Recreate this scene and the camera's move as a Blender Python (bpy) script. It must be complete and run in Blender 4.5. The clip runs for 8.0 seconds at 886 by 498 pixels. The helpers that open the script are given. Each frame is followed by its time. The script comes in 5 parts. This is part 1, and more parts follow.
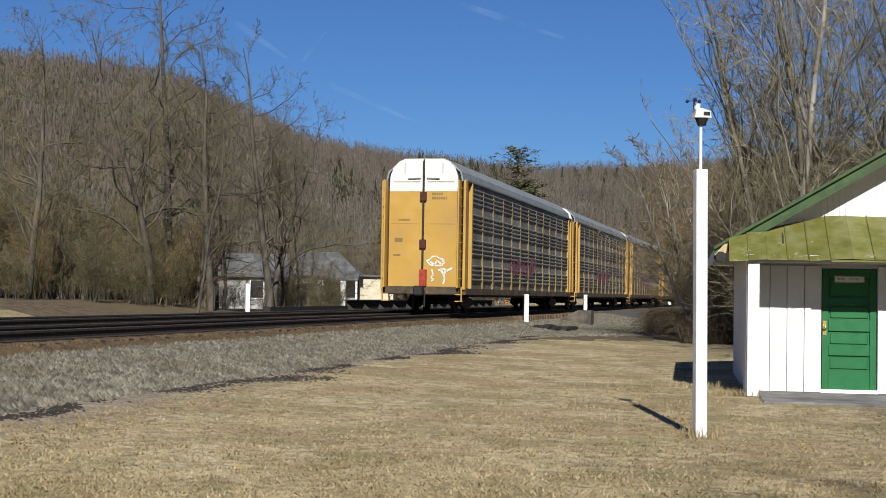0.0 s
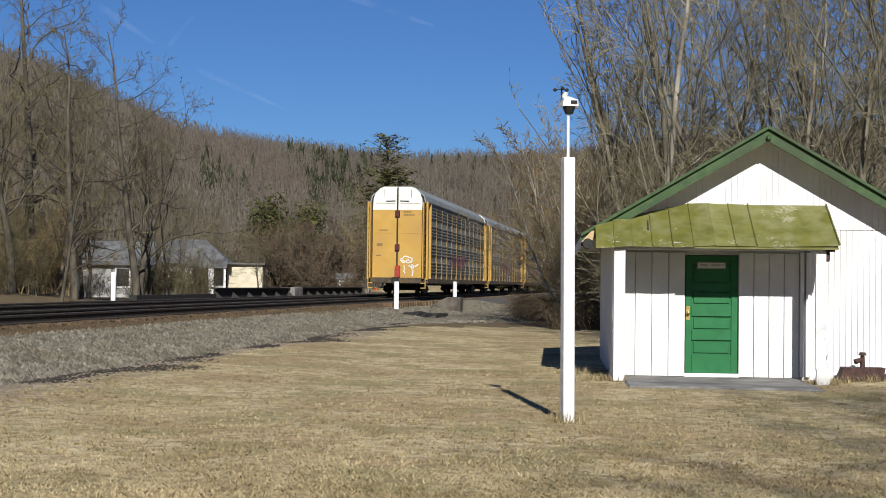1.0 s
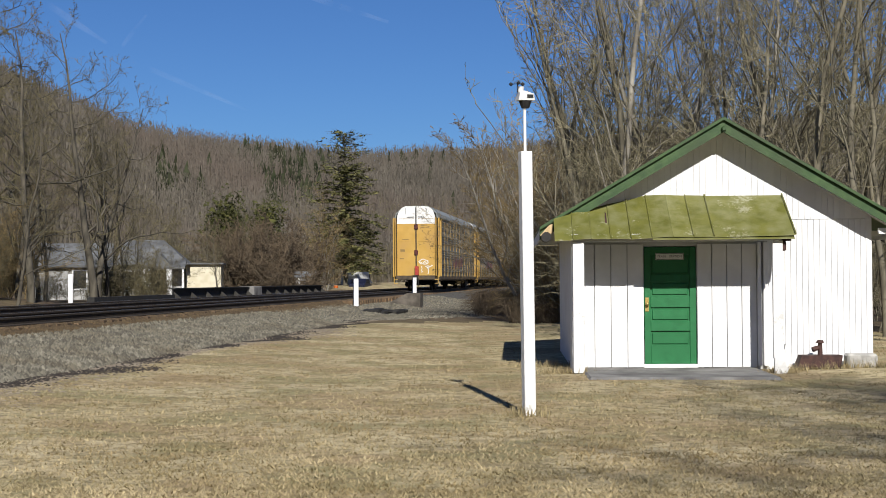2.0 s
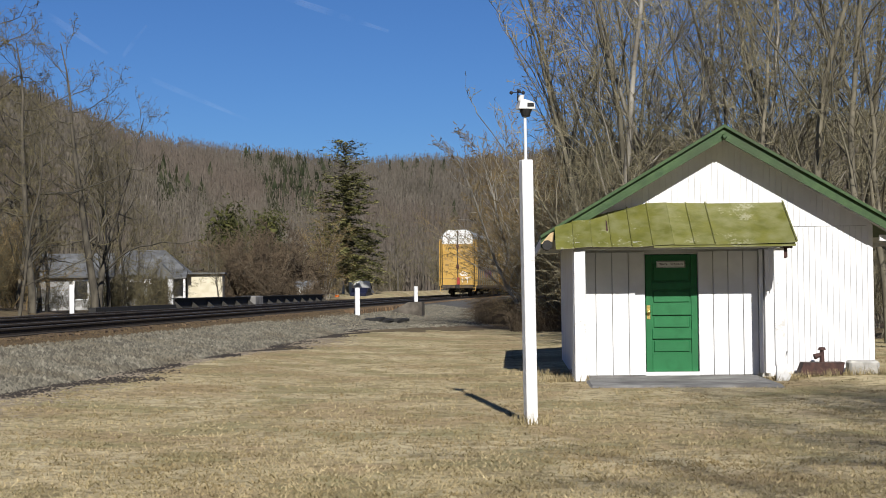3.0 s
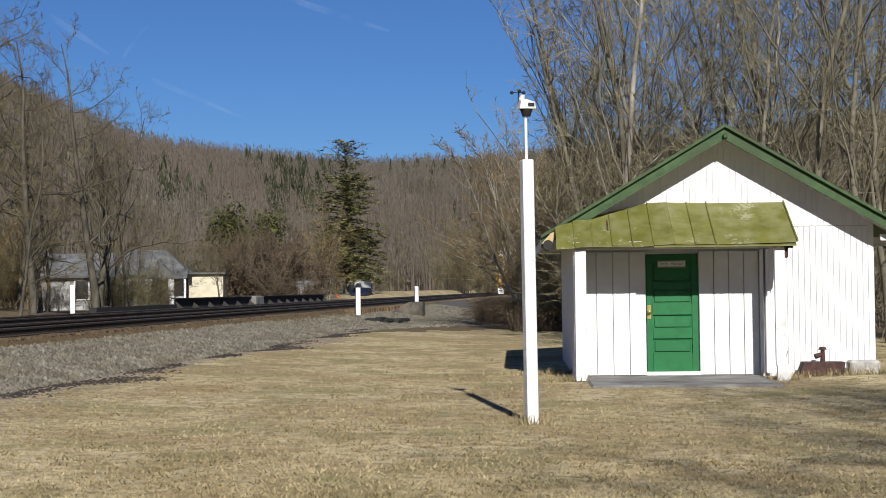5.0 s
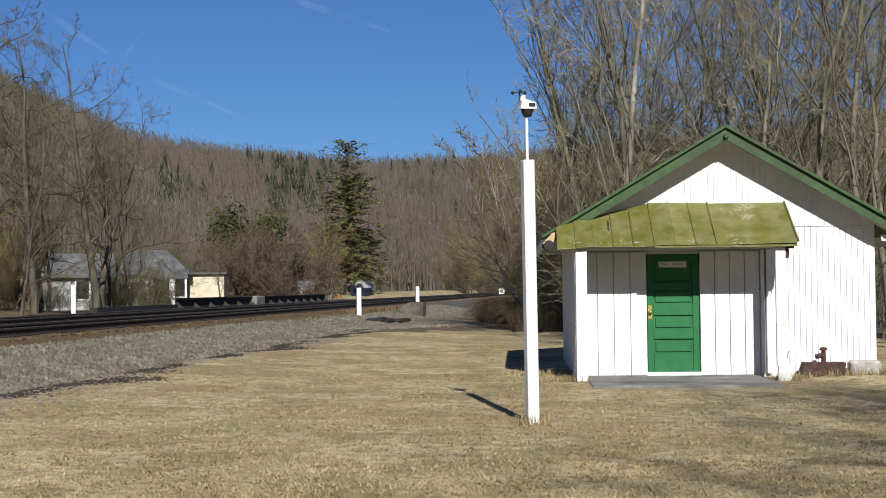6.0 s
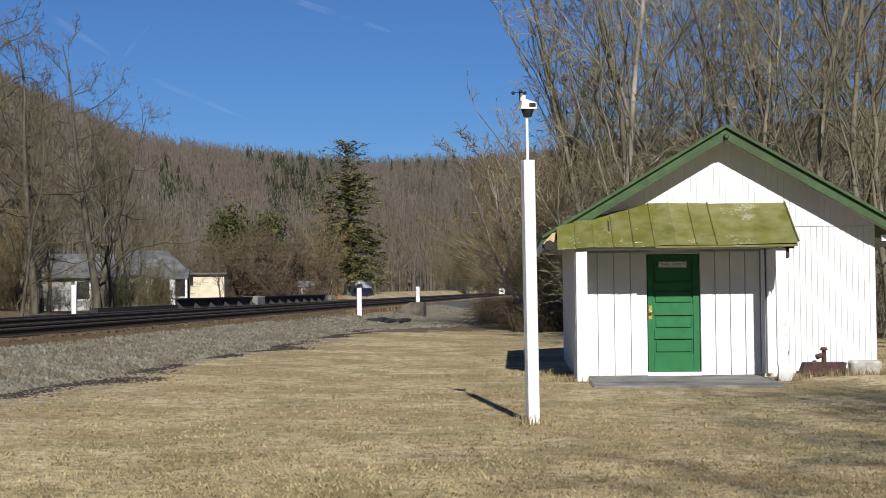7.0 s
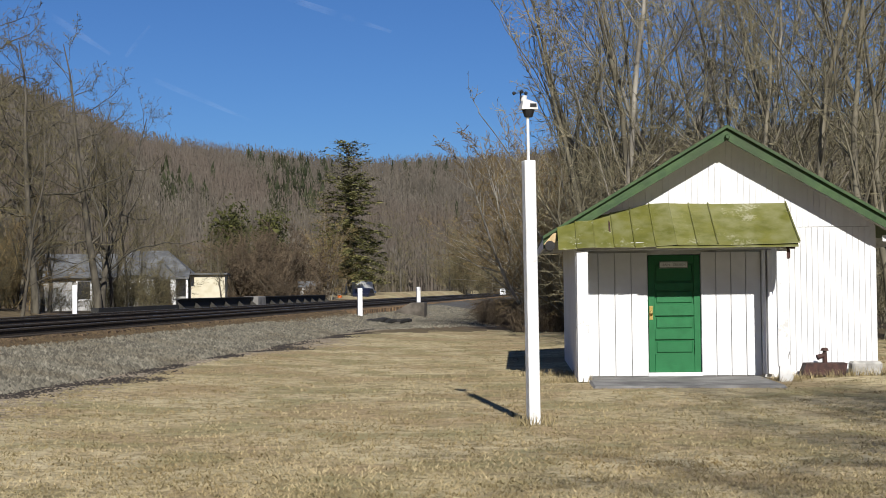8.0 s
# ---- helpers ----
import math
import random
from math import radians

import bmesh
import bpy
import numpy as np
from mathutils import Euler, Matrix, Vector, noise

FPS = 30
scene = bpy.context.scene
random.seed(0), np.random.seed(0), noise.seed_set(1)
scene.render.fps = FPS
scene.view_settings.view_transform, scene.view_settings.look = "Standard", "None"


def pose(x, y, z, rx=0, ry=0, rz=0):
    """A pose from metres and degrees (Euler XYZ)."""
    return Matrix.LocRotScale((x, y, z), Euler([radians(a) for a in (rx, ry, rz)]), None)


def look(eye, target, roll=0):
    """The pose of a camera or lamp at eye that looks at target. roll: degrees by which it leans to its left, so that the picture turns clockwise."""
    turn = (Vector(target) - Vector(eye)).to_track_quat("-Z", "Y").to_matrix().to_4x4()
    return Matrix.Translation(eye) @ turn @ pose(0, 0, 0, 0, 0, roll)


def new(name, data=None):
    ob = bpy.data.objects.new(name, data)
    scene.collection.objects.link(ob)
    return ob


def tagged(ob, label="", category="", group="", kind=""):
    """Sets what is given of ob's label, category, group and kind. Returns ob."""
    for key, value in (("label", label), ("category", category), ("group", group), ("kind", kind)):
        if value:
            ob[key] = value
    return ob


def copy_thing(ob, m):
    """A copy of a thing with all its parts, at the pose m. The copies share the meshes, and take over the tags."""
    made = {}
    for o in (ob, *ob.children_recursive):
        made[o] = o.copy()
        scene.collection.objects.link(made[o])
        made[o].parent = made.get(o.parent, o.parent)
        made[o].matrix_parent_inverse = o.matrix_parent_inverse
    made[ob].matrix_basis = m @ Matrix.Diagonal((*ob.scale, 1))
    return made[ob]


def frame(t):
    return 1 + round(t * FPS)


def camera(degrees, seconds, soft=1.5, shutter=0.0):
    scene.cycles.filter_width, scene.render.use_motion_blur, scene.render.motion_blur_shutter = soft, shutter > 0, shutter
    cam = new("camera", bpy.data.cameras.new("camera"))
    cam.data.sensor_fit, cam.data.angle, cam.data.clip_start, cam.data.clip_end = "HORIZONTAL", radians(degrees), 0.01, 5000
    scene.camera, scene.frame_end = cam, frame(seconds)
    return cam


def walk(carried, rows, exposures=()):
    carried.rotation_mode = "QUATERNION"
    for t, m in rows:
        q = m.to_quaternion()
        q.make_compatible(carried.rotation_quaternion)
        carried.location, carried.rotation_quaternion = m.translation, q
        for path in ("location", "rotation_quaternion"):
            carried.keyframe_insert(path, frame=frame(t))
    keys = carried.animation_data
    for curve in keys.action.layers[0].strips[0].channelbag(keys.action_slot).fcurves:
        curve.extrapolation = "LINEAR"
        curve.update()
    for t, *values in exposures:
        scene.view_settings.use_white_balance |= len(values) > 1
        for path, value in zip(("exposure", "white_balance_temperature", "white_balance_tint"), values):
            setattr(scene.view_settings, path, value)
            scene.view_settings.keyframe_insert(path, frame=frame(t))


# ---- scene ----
EYE = 1.5
cam = camera(35.0, 8.0, soft=0.9)
walk(cam, [
    (0.0, pose(0, 0, EYE, 91.848, -0.979, 6.785)),
    (0.1, pose(0, 0, EYE, 91.766, -1.000, 6.130)),
    (0.2, pose(0, 0, EYE, 91.700, -1.020, 5.440)),
    (0.3, pose(0, 0, EYE, 91.635, -1.000, 4.775)),
    (0.4, pose(0, 0, EYE, 91.600, -0.960, 4.130)),
    (0.5, pose(0, 0, EYE, 91.588, -0.881, 3.562)),
    (0.6, pose(0, 0, EYE, 91.581, -0.870, 2.960)),
    (0.7, pose(0, 0, EYE, 91.562, -0.860, 2.390)),
    (0.8, pose(0, 0, EYE, 91.547, -0.830, 1.930)),
    (0.9, pose(0, 0, EYE, 91.515, -0.790, 1.670)),
    (1.0, pose(0, 0, EYE, 91.408, -0.721, 1.487)),
    (1.1, pose(0, 0, EYE, 90.902, -0.500, 1.190)),
    (1.2, pose(0, 0, EYE, 90.522, -0.290, 0.840)),
    (1.3, pose(0, 0, EYE, 90.466, -0.110, 0.640)),
    (1.4, pose(0, 0, EYE, 90.436, 0.050, 0.490)),
    (1.5, pose(0, 0, EYE, 90.439, 0.187, 0.320)),
    (1.6, pose(0, 0, EYE, 90.443, 0.210, 0.050)),
    (1.7, pose(0, 0, EYE, 90.461, 0.230, -0.160)),
    (1.8, pose(0, 0, EYE, 90.537, 0.270, -0.277)),
    (1.9, pose(0, 0, EYE, 90.700, 0.330, -0.290)),
    (2.0, pose(0, 0, EYE, 91.241, 0.360, -0.160)),
    (2.1, pose(0, 0, EYE, 91.530, 0.500, -0.120)),
    (2.2, pose(0, 0, EYE, 91.590, 0.600, -0.110)),
    (3.5, pose(0, 0, EYE, 91.597, 0.617, -0.108)),
    (4.0, pose(0, 0, EYE, 91.597, 0.620, -0.105)),
    (4.5, pose(0, 0, EYE, 91.590, 0.650, -0.095)),
    (6.0, pose(0, 0, EYE, 91.601, 0.611, -0.045)),
    (6.5, pose(0, 0, EYE, 91.603, 0.620, -0.041)),
    (7.0, pose(0, 0, EYE, 91.608, 0.630, -0.033)),
    (7.5, pose(0, 0, EYE, 91.617, 0.630, -0.022)),
    (8.0, pose(0, 0, EYE, 91.620, 0.600, 0.000)),
], exposures=[(0.0, 0.43), (8.0, 0.43)])

# ---- world and light ----
SUN_AZ, SUN_EL = 172.5, 33.0
world = bpy.data.worlds.new("sky")
scene.world = world
world.use_nodes = True
wn = world.node_tree.nodes
wn.clear()
sky = wn.new("ShaderNodeTexSky")
sky.sky_type, sky.sun_disc = "NISHITA", False
sky.sun_elevation, sky.sun_rotation = radians(SUN_EL), radians(SUN_AZ)
sky.altitude, sky.air_density, sky.dust_density, sky.ozone_density = 400, 1.0, 0.0, 2.0
wb = wn.new("ShaderNodeBackground")
wb.inputs["Strength"].default_value = 0.056
wo = wn.new("ShaderNodeOutputWorld")
deep = wn.new("ShaderNodeMixRGB")
deep.blend_type = "MULTIPLY"
deep.inputs[0].default_value, deep.inputs[2].default_value = 1.0, (0.335, 0.565, 0.95, 1)
world.node_tree.links.new(sky.outputs[0], deep.inputs[1])
world.node_tree.links.new(deep.outputs[0], wb.inputs[0])
world.node_tree.links.new(wb.outputs[0], wo.inputs[0])
sun = new("sun", bpy.data.lights.new("sun", "SUN"))
sun.data.energy, sun.data.angle, sun.data.color = 5.0, radians(0.53), (1.0, 0.965, 0.90)
sd = Vector((math.sin(radians(SUN_AZ)) * math.cos(radians(SUN_EL)), math.cos(radians(SUN_AZ)) * math.cos(radians(SUN_EL)), math.sin(radians(SUN_EL))))
sun.matrix_world = look(tuple(sd * 60), (0, 0, 0))


# ---- materials ----
def material(name, c1, c2, scale=8.0, rough=0.8, bump=0.2, bump_scale=None, c3=None, big=0.6, metal=0.0, per_object=0.0, per_island=0.0, stretch=(1, 1, 1), spec=0.4):
    """Two colours mixed by fine noise, a third by broad noise; bump from the fine noise."""
    m = bpy.data.materials.new(name)
    m.use_nodes = True
    n, l = m.node_tree.nodes, m.node_tree.links
    bs = n["Principled BSDF"]
    bs.inputs["Roughness"].default_value, bs.inputs["Metallic"].default_value = rough, metal
    bs.inputs["Specular IOR Level"].default_value = spec
    tc = n.new("ShaderNodeTexCoord")
    mp = n.new("ShaderNodeMapping")
    mp.inputs["Scale"].default_value = stretch
    l.new(tc.outputs["Object"], mp.inputs[0])
    a = n.new("ShaderNodeTexNoise")
    a.inputs["Scale"].default_value, a.inputs["Detail"].default_value = scale, 6
    l.new(mp.outputs[0], a.inputs["Vector"])
    ra = n.new("ShaderNodeValToRGB")
    ra.color_ramp.elements[0].position, ra.color_ramp.elements[1].position = 0.36, 0.64
    ra.color_ramp.elements[0].color, ra.color_ramp.elements[1].color = (*c1, 1), (*c2, 1)
    l.new(a.outputs["Fac"], ra.inputs[0])
    out = ra.outputs[0]
    if c3:
        b = n.new("ShaderNodeTexNoise")
        b.inputs["Scale"].default_value, b.inputs["Detail"].default_value = big, 4
        l.new(mp.outputs[0], b.inputs["Vector"])
        rb = n.new("ShaderNodeValToRGB")
        rb.color_ramp.elements[0].position, rb.color_ramp.elements[1].position = 0.45, 0.68
        l.new(b.outputs["Fac"], rb.inputs[0])
        mx = n.new("ShaderNodeMixRGB")
        l.new(rb.outputs[0], mx.inputs[0])
        l.new(out, mx.inputs[1])
        mx.inputs[2].default_value = (*c3, 1)
        out = mx.outputs[0]
    if per_object or per_island:
        src = n.new("ShaderNodeObjectInfo").outputs["Random"] if per_object else n.new("ShaderNodeNewGeometry").outputs["Random Per Island"]
        amount = per_object or per_island
        mr = n.new("ShaderNodeMapRange")
        mr.inputs["To Min"].default_value, mr.inputs["To Max"].default_value = 1 - amount, 1 + amount
        l.new(src, mr.inputs["Value"])
        hv = n.new("ShaderNodeHueSaturation")
        l.new(mr.outputs[0], hv.inputs["Value"])
        l.new(out, hv.inputs["Color"])
        out = hv.outputs[0]
    l.new(out, bs.inputs["Base Color"])
    if bump:
        c = n.new("ShaderNodeTexNoise")
        c.inputs["Scale"].default_value, c.inputs["Detail"].default_value = bump_scale or scale * 2, 5
        l.new(mp.outputs[0], c.inputs["Vector"])
        bp = n.new("ShaderNodeBump")
        bp.inputs["Strength"].default_value, bp.inputs["Distance"].default_value = bump, 0.02
        l.new(c.outputs["Fac"], bp.inputs["Height"])
        l.new(bp.outputs[0], bs.inputs["Normal"])
    return m


def lawn_material():
    m = bpy.data.materials.new("dry_lawn")
    m.use_nodes = True
    n, l = m.node_tree.nodes, m.node_tree.links
    bs = n["Principled BSDF"]
    bs.inputs["Roughness"].default_value, bs.inputs["Specular IOR Level"].default_value = 0.95, 0.05
    tc = n.new("ShaderNodeTexCoord")
    out = None
    base, layers = (0.475, 0.402, 0.255), ((0.16, 0.40, 0.60, (0.388, 0.325, 0.189)), (0.38, 0.47, 0.57, (0.291, 0.212, 0.121)), (0.62, 0.50, 0.60, (0.228, 0.208, 0.106)), (2.4, 0.48, 0.66, (0.257, 0.205, 0.116)), (7.0, 0.49, 0.64, (0.168, 0.137, 0.076)))
    for scale, lo, hi, colour in layers:
        z = n.new("ShaderNodeTexNoise")
        z.inputs["Scale"].default_value, z.inputs["Detail"].default_value, z.inputs["Roughness"].default_value = scale, 5, 0.6
        l.new(tc.outputs["Object"], z.inputs["Vector"])
        r = n.new("ShaderNodeMapRange")
        r.inputs["From Min"].default_value, r.inputs["From Max"].default_value, r.inputs["To Max"].default_value = lo, hi, 0.8
        l.new(z.outputs["Fac"], r.inputs["Value"])
        x = n.new("ShaderNodeMixRGB")
        l.new(r.outputs[0], x.inputs[0])
        if out:
            l.new(out, x.inputs[1])
        else:
            x.inputs[1].default_value = (*base, 1)
        x.inputs[2].default_value = (*colour, 1)
        out = x.outputs[0]
    l.new(out, bs.inputs["Base Color"])
    z = n.new("ShaderNodeTexNoise")
    z.inputs["Scale"].default_value, z.inputs["Detail"].default_value = 9, 7
    l.new(tc.outputs["Object"], z.inputs["Vector"])
    bp = n.new("ShaderNodeBump")
    bp.inputs["Strength"].default_value, bp.inputs["Distance"].default_value = 1.0, 0.045
    l.new(z.outputs["Fac"], bp.inputs["Height"])
    l.new(bp.outputs[0], bs.inputs["Normal"])
    return m


def soften(m, share):
    """Lets some light through thin twigs and leaves."""
    n, l = m.node_tree.nodes, m.node_tree.links
    bs, out = n["Principled BSDF"], n["Material Output"]
    tl, mix = n.new("ShaderNodeBsdfTranslucent"), n.new("ShaderNodeMixShader")
    mix.inputs[0].default_value = share
    l.new(bs.inputs["Base Color"].links[0].from_socket, tl.inputs["Color"])
    l.new(bs.outputs[0], mix.inputs[1])
    l.new(tl.outputs[0], mix.inputs[2])
    l.new(mix.outputs[0], out.inputs["Surface"])
    return m


M_LAWN = lawn_material()
M_BLADE = material("dry_blades", (0.235, 0.195, 0.106), (0.355, 0.291, 0.172), 1.1, 0.95, 0, None, (0.218, 0.166, 0.086), 0.45, per_island=0.34, spec=0.05)
M_SCRUB = material("leaf_litter_ground", (0.075, 0.056, 0.038), (0.150, 0.112, 0.075), 3, 0.95, 0.8, 12, (0.120, 0.098, 0.053), 0.1, spec=0.1)
# bed darker than its stones: the shade in their gaps is in the colour
M_BALLAST = material("ballast_bed", (0.037, 0.035, 0.032), (0.105, 0.100, 0.090), 16, 0.95, 1.0, 25, (0.069, 0.063, 0.052), 0.5)
M_STONE = material("crushed_stone", (0.099, 0.089, 0.066), (0.208, 0.191, 0.145), 3, 0.9, 0.3, 30, (0.125, 0.107, 0.074), 0.7, per_island=0.5)
M_CINDER = material("dark_cinder_soil", (0.016, 0.013, 0.010), (0.051, 0.039, 0.028), 5, 0.95, 0.9, 25)
M_TIE = material("creosoted_tie", (0.056, 0.038, 0.022), (0.143, 0.094, 0.053), 10, 0.9, 0.5, 30, (0.210, 0.128, 0.064), 2.0, per_object=0.3)
M_RAIL = material("rusty_rail", (0.019, 0.016, 0.013), (0.044, 0.033, 0.025), 12, 0.8, 0.2)
M_RAILHEAD = material("polished_railhead", (0.20, 0.19, 0.18), (0.32, 0.31, 0.30), 10, 0.35, 0.05, metal=0.8)
M_WHITE = material("white_paint_boards", (0.607, 0.607, 0.612), (0.662, 0.662, 0.667), 5, 0.6, 0.1, 25, (0.580, 0.580, 0.580), 1.2, per_object=0.03)
M_WHITE_WORN = material("weathered_white_paint", (0.56, 0.557, 0.545), (0.70, 0.70, 0.695), 6, 0.7, 0.3, 25, (0.66, 0.66, 0.655), 2.0)
# white boards made greyer: shade under roof and canopy is in the colour
M_SHADED_WHITE = material("shaded_white_boards", (0.390, 0.390, 0.390), (0.465, 0.465, 0.465), 5, 0.7, 0.15, 20)
M_GREEN = material("green_door_paint", (0.007, 0.105, 0.031), (0.012, 0.132, 0.042), 6, 0.45, 0.1, 30, (0.009, 0.111, 0.034), 1.5)
M_TRIM = material("dark_green_trim_paint", (0.018, 0.050, 0.011), (0.035, 0.076, 0.019), 7, 0.6, 0.3, 25, (0.022, 0.045, 0.011), 1.5)
M_CANOPY = material("yellow_green_painted_metal", (0.084, 0.087, 0.015), (0.121, 0.120, 0.025), 3.0, 0.55, 0.3, 12, (0.146, 0.147, 0.058), 3.4, per_object=0.16)


def flake(m, colour):
    """Pale scaly patches where the paint has come off, in clusters."""
    n, l = m.node_tree.nodes, m.node_tree.links
    bs = n["Principled BSDF"]
    old = bs.inputs["Base Color"].links[0].from_socket
    tc = n.new("ShaderNodeTexCoord")
    fine, broad = n.new("ShaderNodeTexNoise"), n.new("ShaderNodeTexNoise")
    fine.inputs["Scale"].default_value, fine.inputs["Detail"].default_value, fine.inputs["Roughness"].default_value = 16, 6, 0.75
    broad.inputs["Scale"].default_value, broad.inputs["Detail"].default_value = 1.9, 3
    add = n.new("ShaderNodeMath")
    add.operation = "ADD"
    ramp = n.new("ShaderNodeMapRange")
    ramp.inputs["From Min"].default_value, ramp.inputs["From Max"].default_value, ramp.inputs["To Max"].default_value = 1.16, 1.24, 0.7
    mix = n.new("ShaderNodeMixRGB")
    mix.inputs[2].default_value = (*colour, 1)
    l.new(tc.outputs["Object"], fine.inputs["Vector"])
    l.new(tc.outputs["Object"], broad.inputs["Vector"])
    l.new(fine.outputs["Fac"], add.inputs[0])
    l.new(broad.outputs["Fac"], add.inputs[1])
    l.new(add.outputs[0], ramp.inputs["Value"])
    l.new(ramp.outputs[0], mix.inputs[0])
    l.new(old, mix.inputs[1])
    l.new(mix.outputs[0], bs.inputs["Base Color"])


flake(M_CANOPY, (0.30, 0.295, 0.20))
flake(M_WHITE_WORN, (0.40, 0.39, 0.37))
M_RUST = material("rust_brown_iron", (0.026, 0.013, 0.012), (0.064, 0.030, 0.024), 9, 0.8, 0.4)
M_OLDCONCRETE = material("dark_stained_concrete", (0.060, 0.052, 0.042), (0.125, 0.108, 0.088), 3, 0.95, 0.6, 12, (0.045, 0.038, 0.030), 1.2)
M_CONCRETE = material("weathered_concrete", (0.150, 0.144, 0.136), (0.240, 0.234, 0.220), 6, 0.9, 0.4, 20, (0.096, 0.091, 0.087), 1.5)
M_BLOCK = material("pale_stone_block", (0.285, 0.277, 0.255), (0.435, 0.420, 0.390), 7, 0.9, 0.6, 18)
M_BRASS = material("aged_brass", (0.50, 0.36, 0.10), (0.70, 0.55, 0.22), 20, 0.35, 0.1, metal=0.9)
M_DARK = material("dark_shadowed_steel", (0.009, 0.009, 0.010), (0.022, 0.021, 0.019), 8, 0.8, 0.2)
M_SHINGLE = material("grey_roofing", (0.078, 0.081, 0.084), (0.132, 0.135, 0.138), 3, 0.8, 0.3, 10, (0.060, 0.060, 0.060), 0.8)
M_GREENROOF = material("mossy_green_roof_metal", (0.045, 0.075, 0.026), (0.075, 0.105, 0.038), 3, 0.7, 0.3)
M_YELLOW = material("freight_yellow_paint", (0.370, 0.221, 0.043), (0.432, 0.267, 0.061), 1.4, 0.5, 0.08, 20, (0.321, 0.192, 0.056), 0.7)
M_CARWHITE = material("white_car_end_paint", (0.555, 0.555, 0.540), (0.615, 0.615, 0.600), 2, 0.5, 0.05)
M_PANEL = material("galvanised_side_panel", (0.144, 0.154, 0.144), (0.225, 0.239, 0.224), 3, 0.55, 0.1, 20, (0.125, 0.122, 0.109), 0.5, metal=0.1, per_object=0.1)
M_CARROOF = material("galvanised_roof_sheet", (0.173, 0.188, 0.182), (0.243, 0.258, 0.249), 2, 0.55, 0.1, metal=0.1)
M_RED = material("red_marker_paint", (0.240, 0.022, 0.015), (0.315, 0.038, 0.026), 6, 0.5, 0.1)
M_PINK = material("faded_pink_spray_paint", (0.147, 0.052, 0.073), (0.178, 0.073, 0.100), 6, 0.7, 0)
M_SPRAY = material("white_spray_paint", (0.555, 0.540, 0.495), (0.615, 0.600, 0.555), 8, 0.6, 0)
M_BLACK = material("black_rubber_and_grease", (0.007, 0.007, 0.007), (0.017, 0.016, 0.015), 8, 0.7, 0.1)
M_BARK = material("grey_bark", (0.070, 0.062, 0.044), (0.168, 0.152, 0.110), 4, 0.9, 0.5, 20, (0.133, 0.117, 0.083), 0.5, per_object=0.25, stretch=(1, 1, 0.3))
M_PALEBARK = material("pale_bark", (0.152, 0.138, 0.114), (0.317, 0.297, 0.255), 2.5, 0.9, 0.4, 20, (0.173, 0.145, 0.110), 0.4, per_object=0.12, stretch=(1, 1, 0.4))
M_TWIG = material("bare_twigs", (0.103, 0.090, 0.053), (0.227, 0.201, 0.127), 0.8, 0.9, 0, per_object=0.25)
M_TANTWIG = material("tan_twigs", (0.111, 0.079, 0.034), (0.225, 0.163, 0.073), 0.8, 0.9, 0, per_object=0.2)
M_FARWOOD = soften(material("distant_bare_wood", (0.086, 0.076, 0.061), (0.159, 0.140, 0.114), 0.05, 0.95, 0, None, (0.129, 0.105, 0.086), 0.012, per_island=0.12, spec=0.05), 0.2)
M_FARPINE = material("distant_pines", (0.022, 0.028, 0.015), (0.049, 0.051, 0.030), 0.1, 0.95, 0, per_island=0.4, spec=0.05)
M_HILL = material("wooded_hillside", (0.065, 0.057, 0.046), (0.115, 0.100, 0.080), 0.25, 0.98, 0, None, (0.060, 0.050, 0.038), 0.02, spec=0.05)
M_NEEDLE = material("conifer_needles", (0.065, 0.073, 0.020), (0.154, 0.139, 0.049), 0.8, 0.85, 0, per_island=0.4)
M_GRIME = material("grimy_brown_steel", (0.026, 0.020, 0.015), (0.075, 0.056, 0.034), 4, 0.8, 0.2, 20, (0.128, 0.079, 0.030), 1.2)
M_POST = material("dulled_yellow_paint", (0.175, 0.111, 0.030), (0.231, 0.146, 0.039), 3, 0.6, 0.1, 20, (0.113, 0.081, 0.036), 0.8)
M_MAROON = material("dark_maroon_paint", (0.037, 0.005, 0.004), (0.069, 0.009, 0.008), 6, 0.6, 0.1)
M_SOIL = material("greyish_bare_soil", (0.188, 0.154, 0.113), (0.300, 0.251, 0.185), 2, 0.95, 0.6, 25, (0.225, 0.188, 0.139), 0.9, per_island=0.25, spec=0.1)
M_DARKBARK = material("dark_bark", (0.040, 0.035, 0.027), (0.106, 0.093, 0.070), 4, 0.9, 0.5, 20, (0.062, 0.056, 0.041), 0.5, per_object=0.25, stretch=(1, 1, 0.3))
M_DARKTWIG = material("olive_brown_twigs", (0.067, 0.057, 0.028), (0.165, 0.140, 0.074), 0.8, 0.9, 0, per_object=0.3)
M_HOUSE = material("weathered_grey_white_boards", (0.224, 0.221, 0.211), (0.373, 0.370, 0.357), 2.2, 0.8, 0.3, 15, (0.261, 0.255, 0.242), 0.8)
M_GAP_SHADE = material("grey_gap_shade", (0.36, 0.36, 0.355), (0.44, 0.44, 0.435), 4, 0.9, 0)
M_SIGN = material("pale_grey_sign_plate", (0.60, 0.60, 0.57), (0.70, 0.70, 0.67), 9, 0.7, 0)
M_TAN_WOOD = material("bare_tan_timber", (0.375, 0.270, 0.135), (0.480, 0.360, 0.203), 9, 0.8, 0.3)
M_RUSTSTONE = material("rust_stained_stone", (0.052, 0.034, 0.017), (0.112, 0.077, 0.037), 3, 0.9, 0.3, 30, (0.073, 0.049, 0.024), 0.9, per_island=0.35)
M_BROWNTWIG = material("brown_twigs", (0.061, 0.044, 0.027), (0.134, 0.098, 0.061), 0.8, 0.9, 0, per_object=0.15)
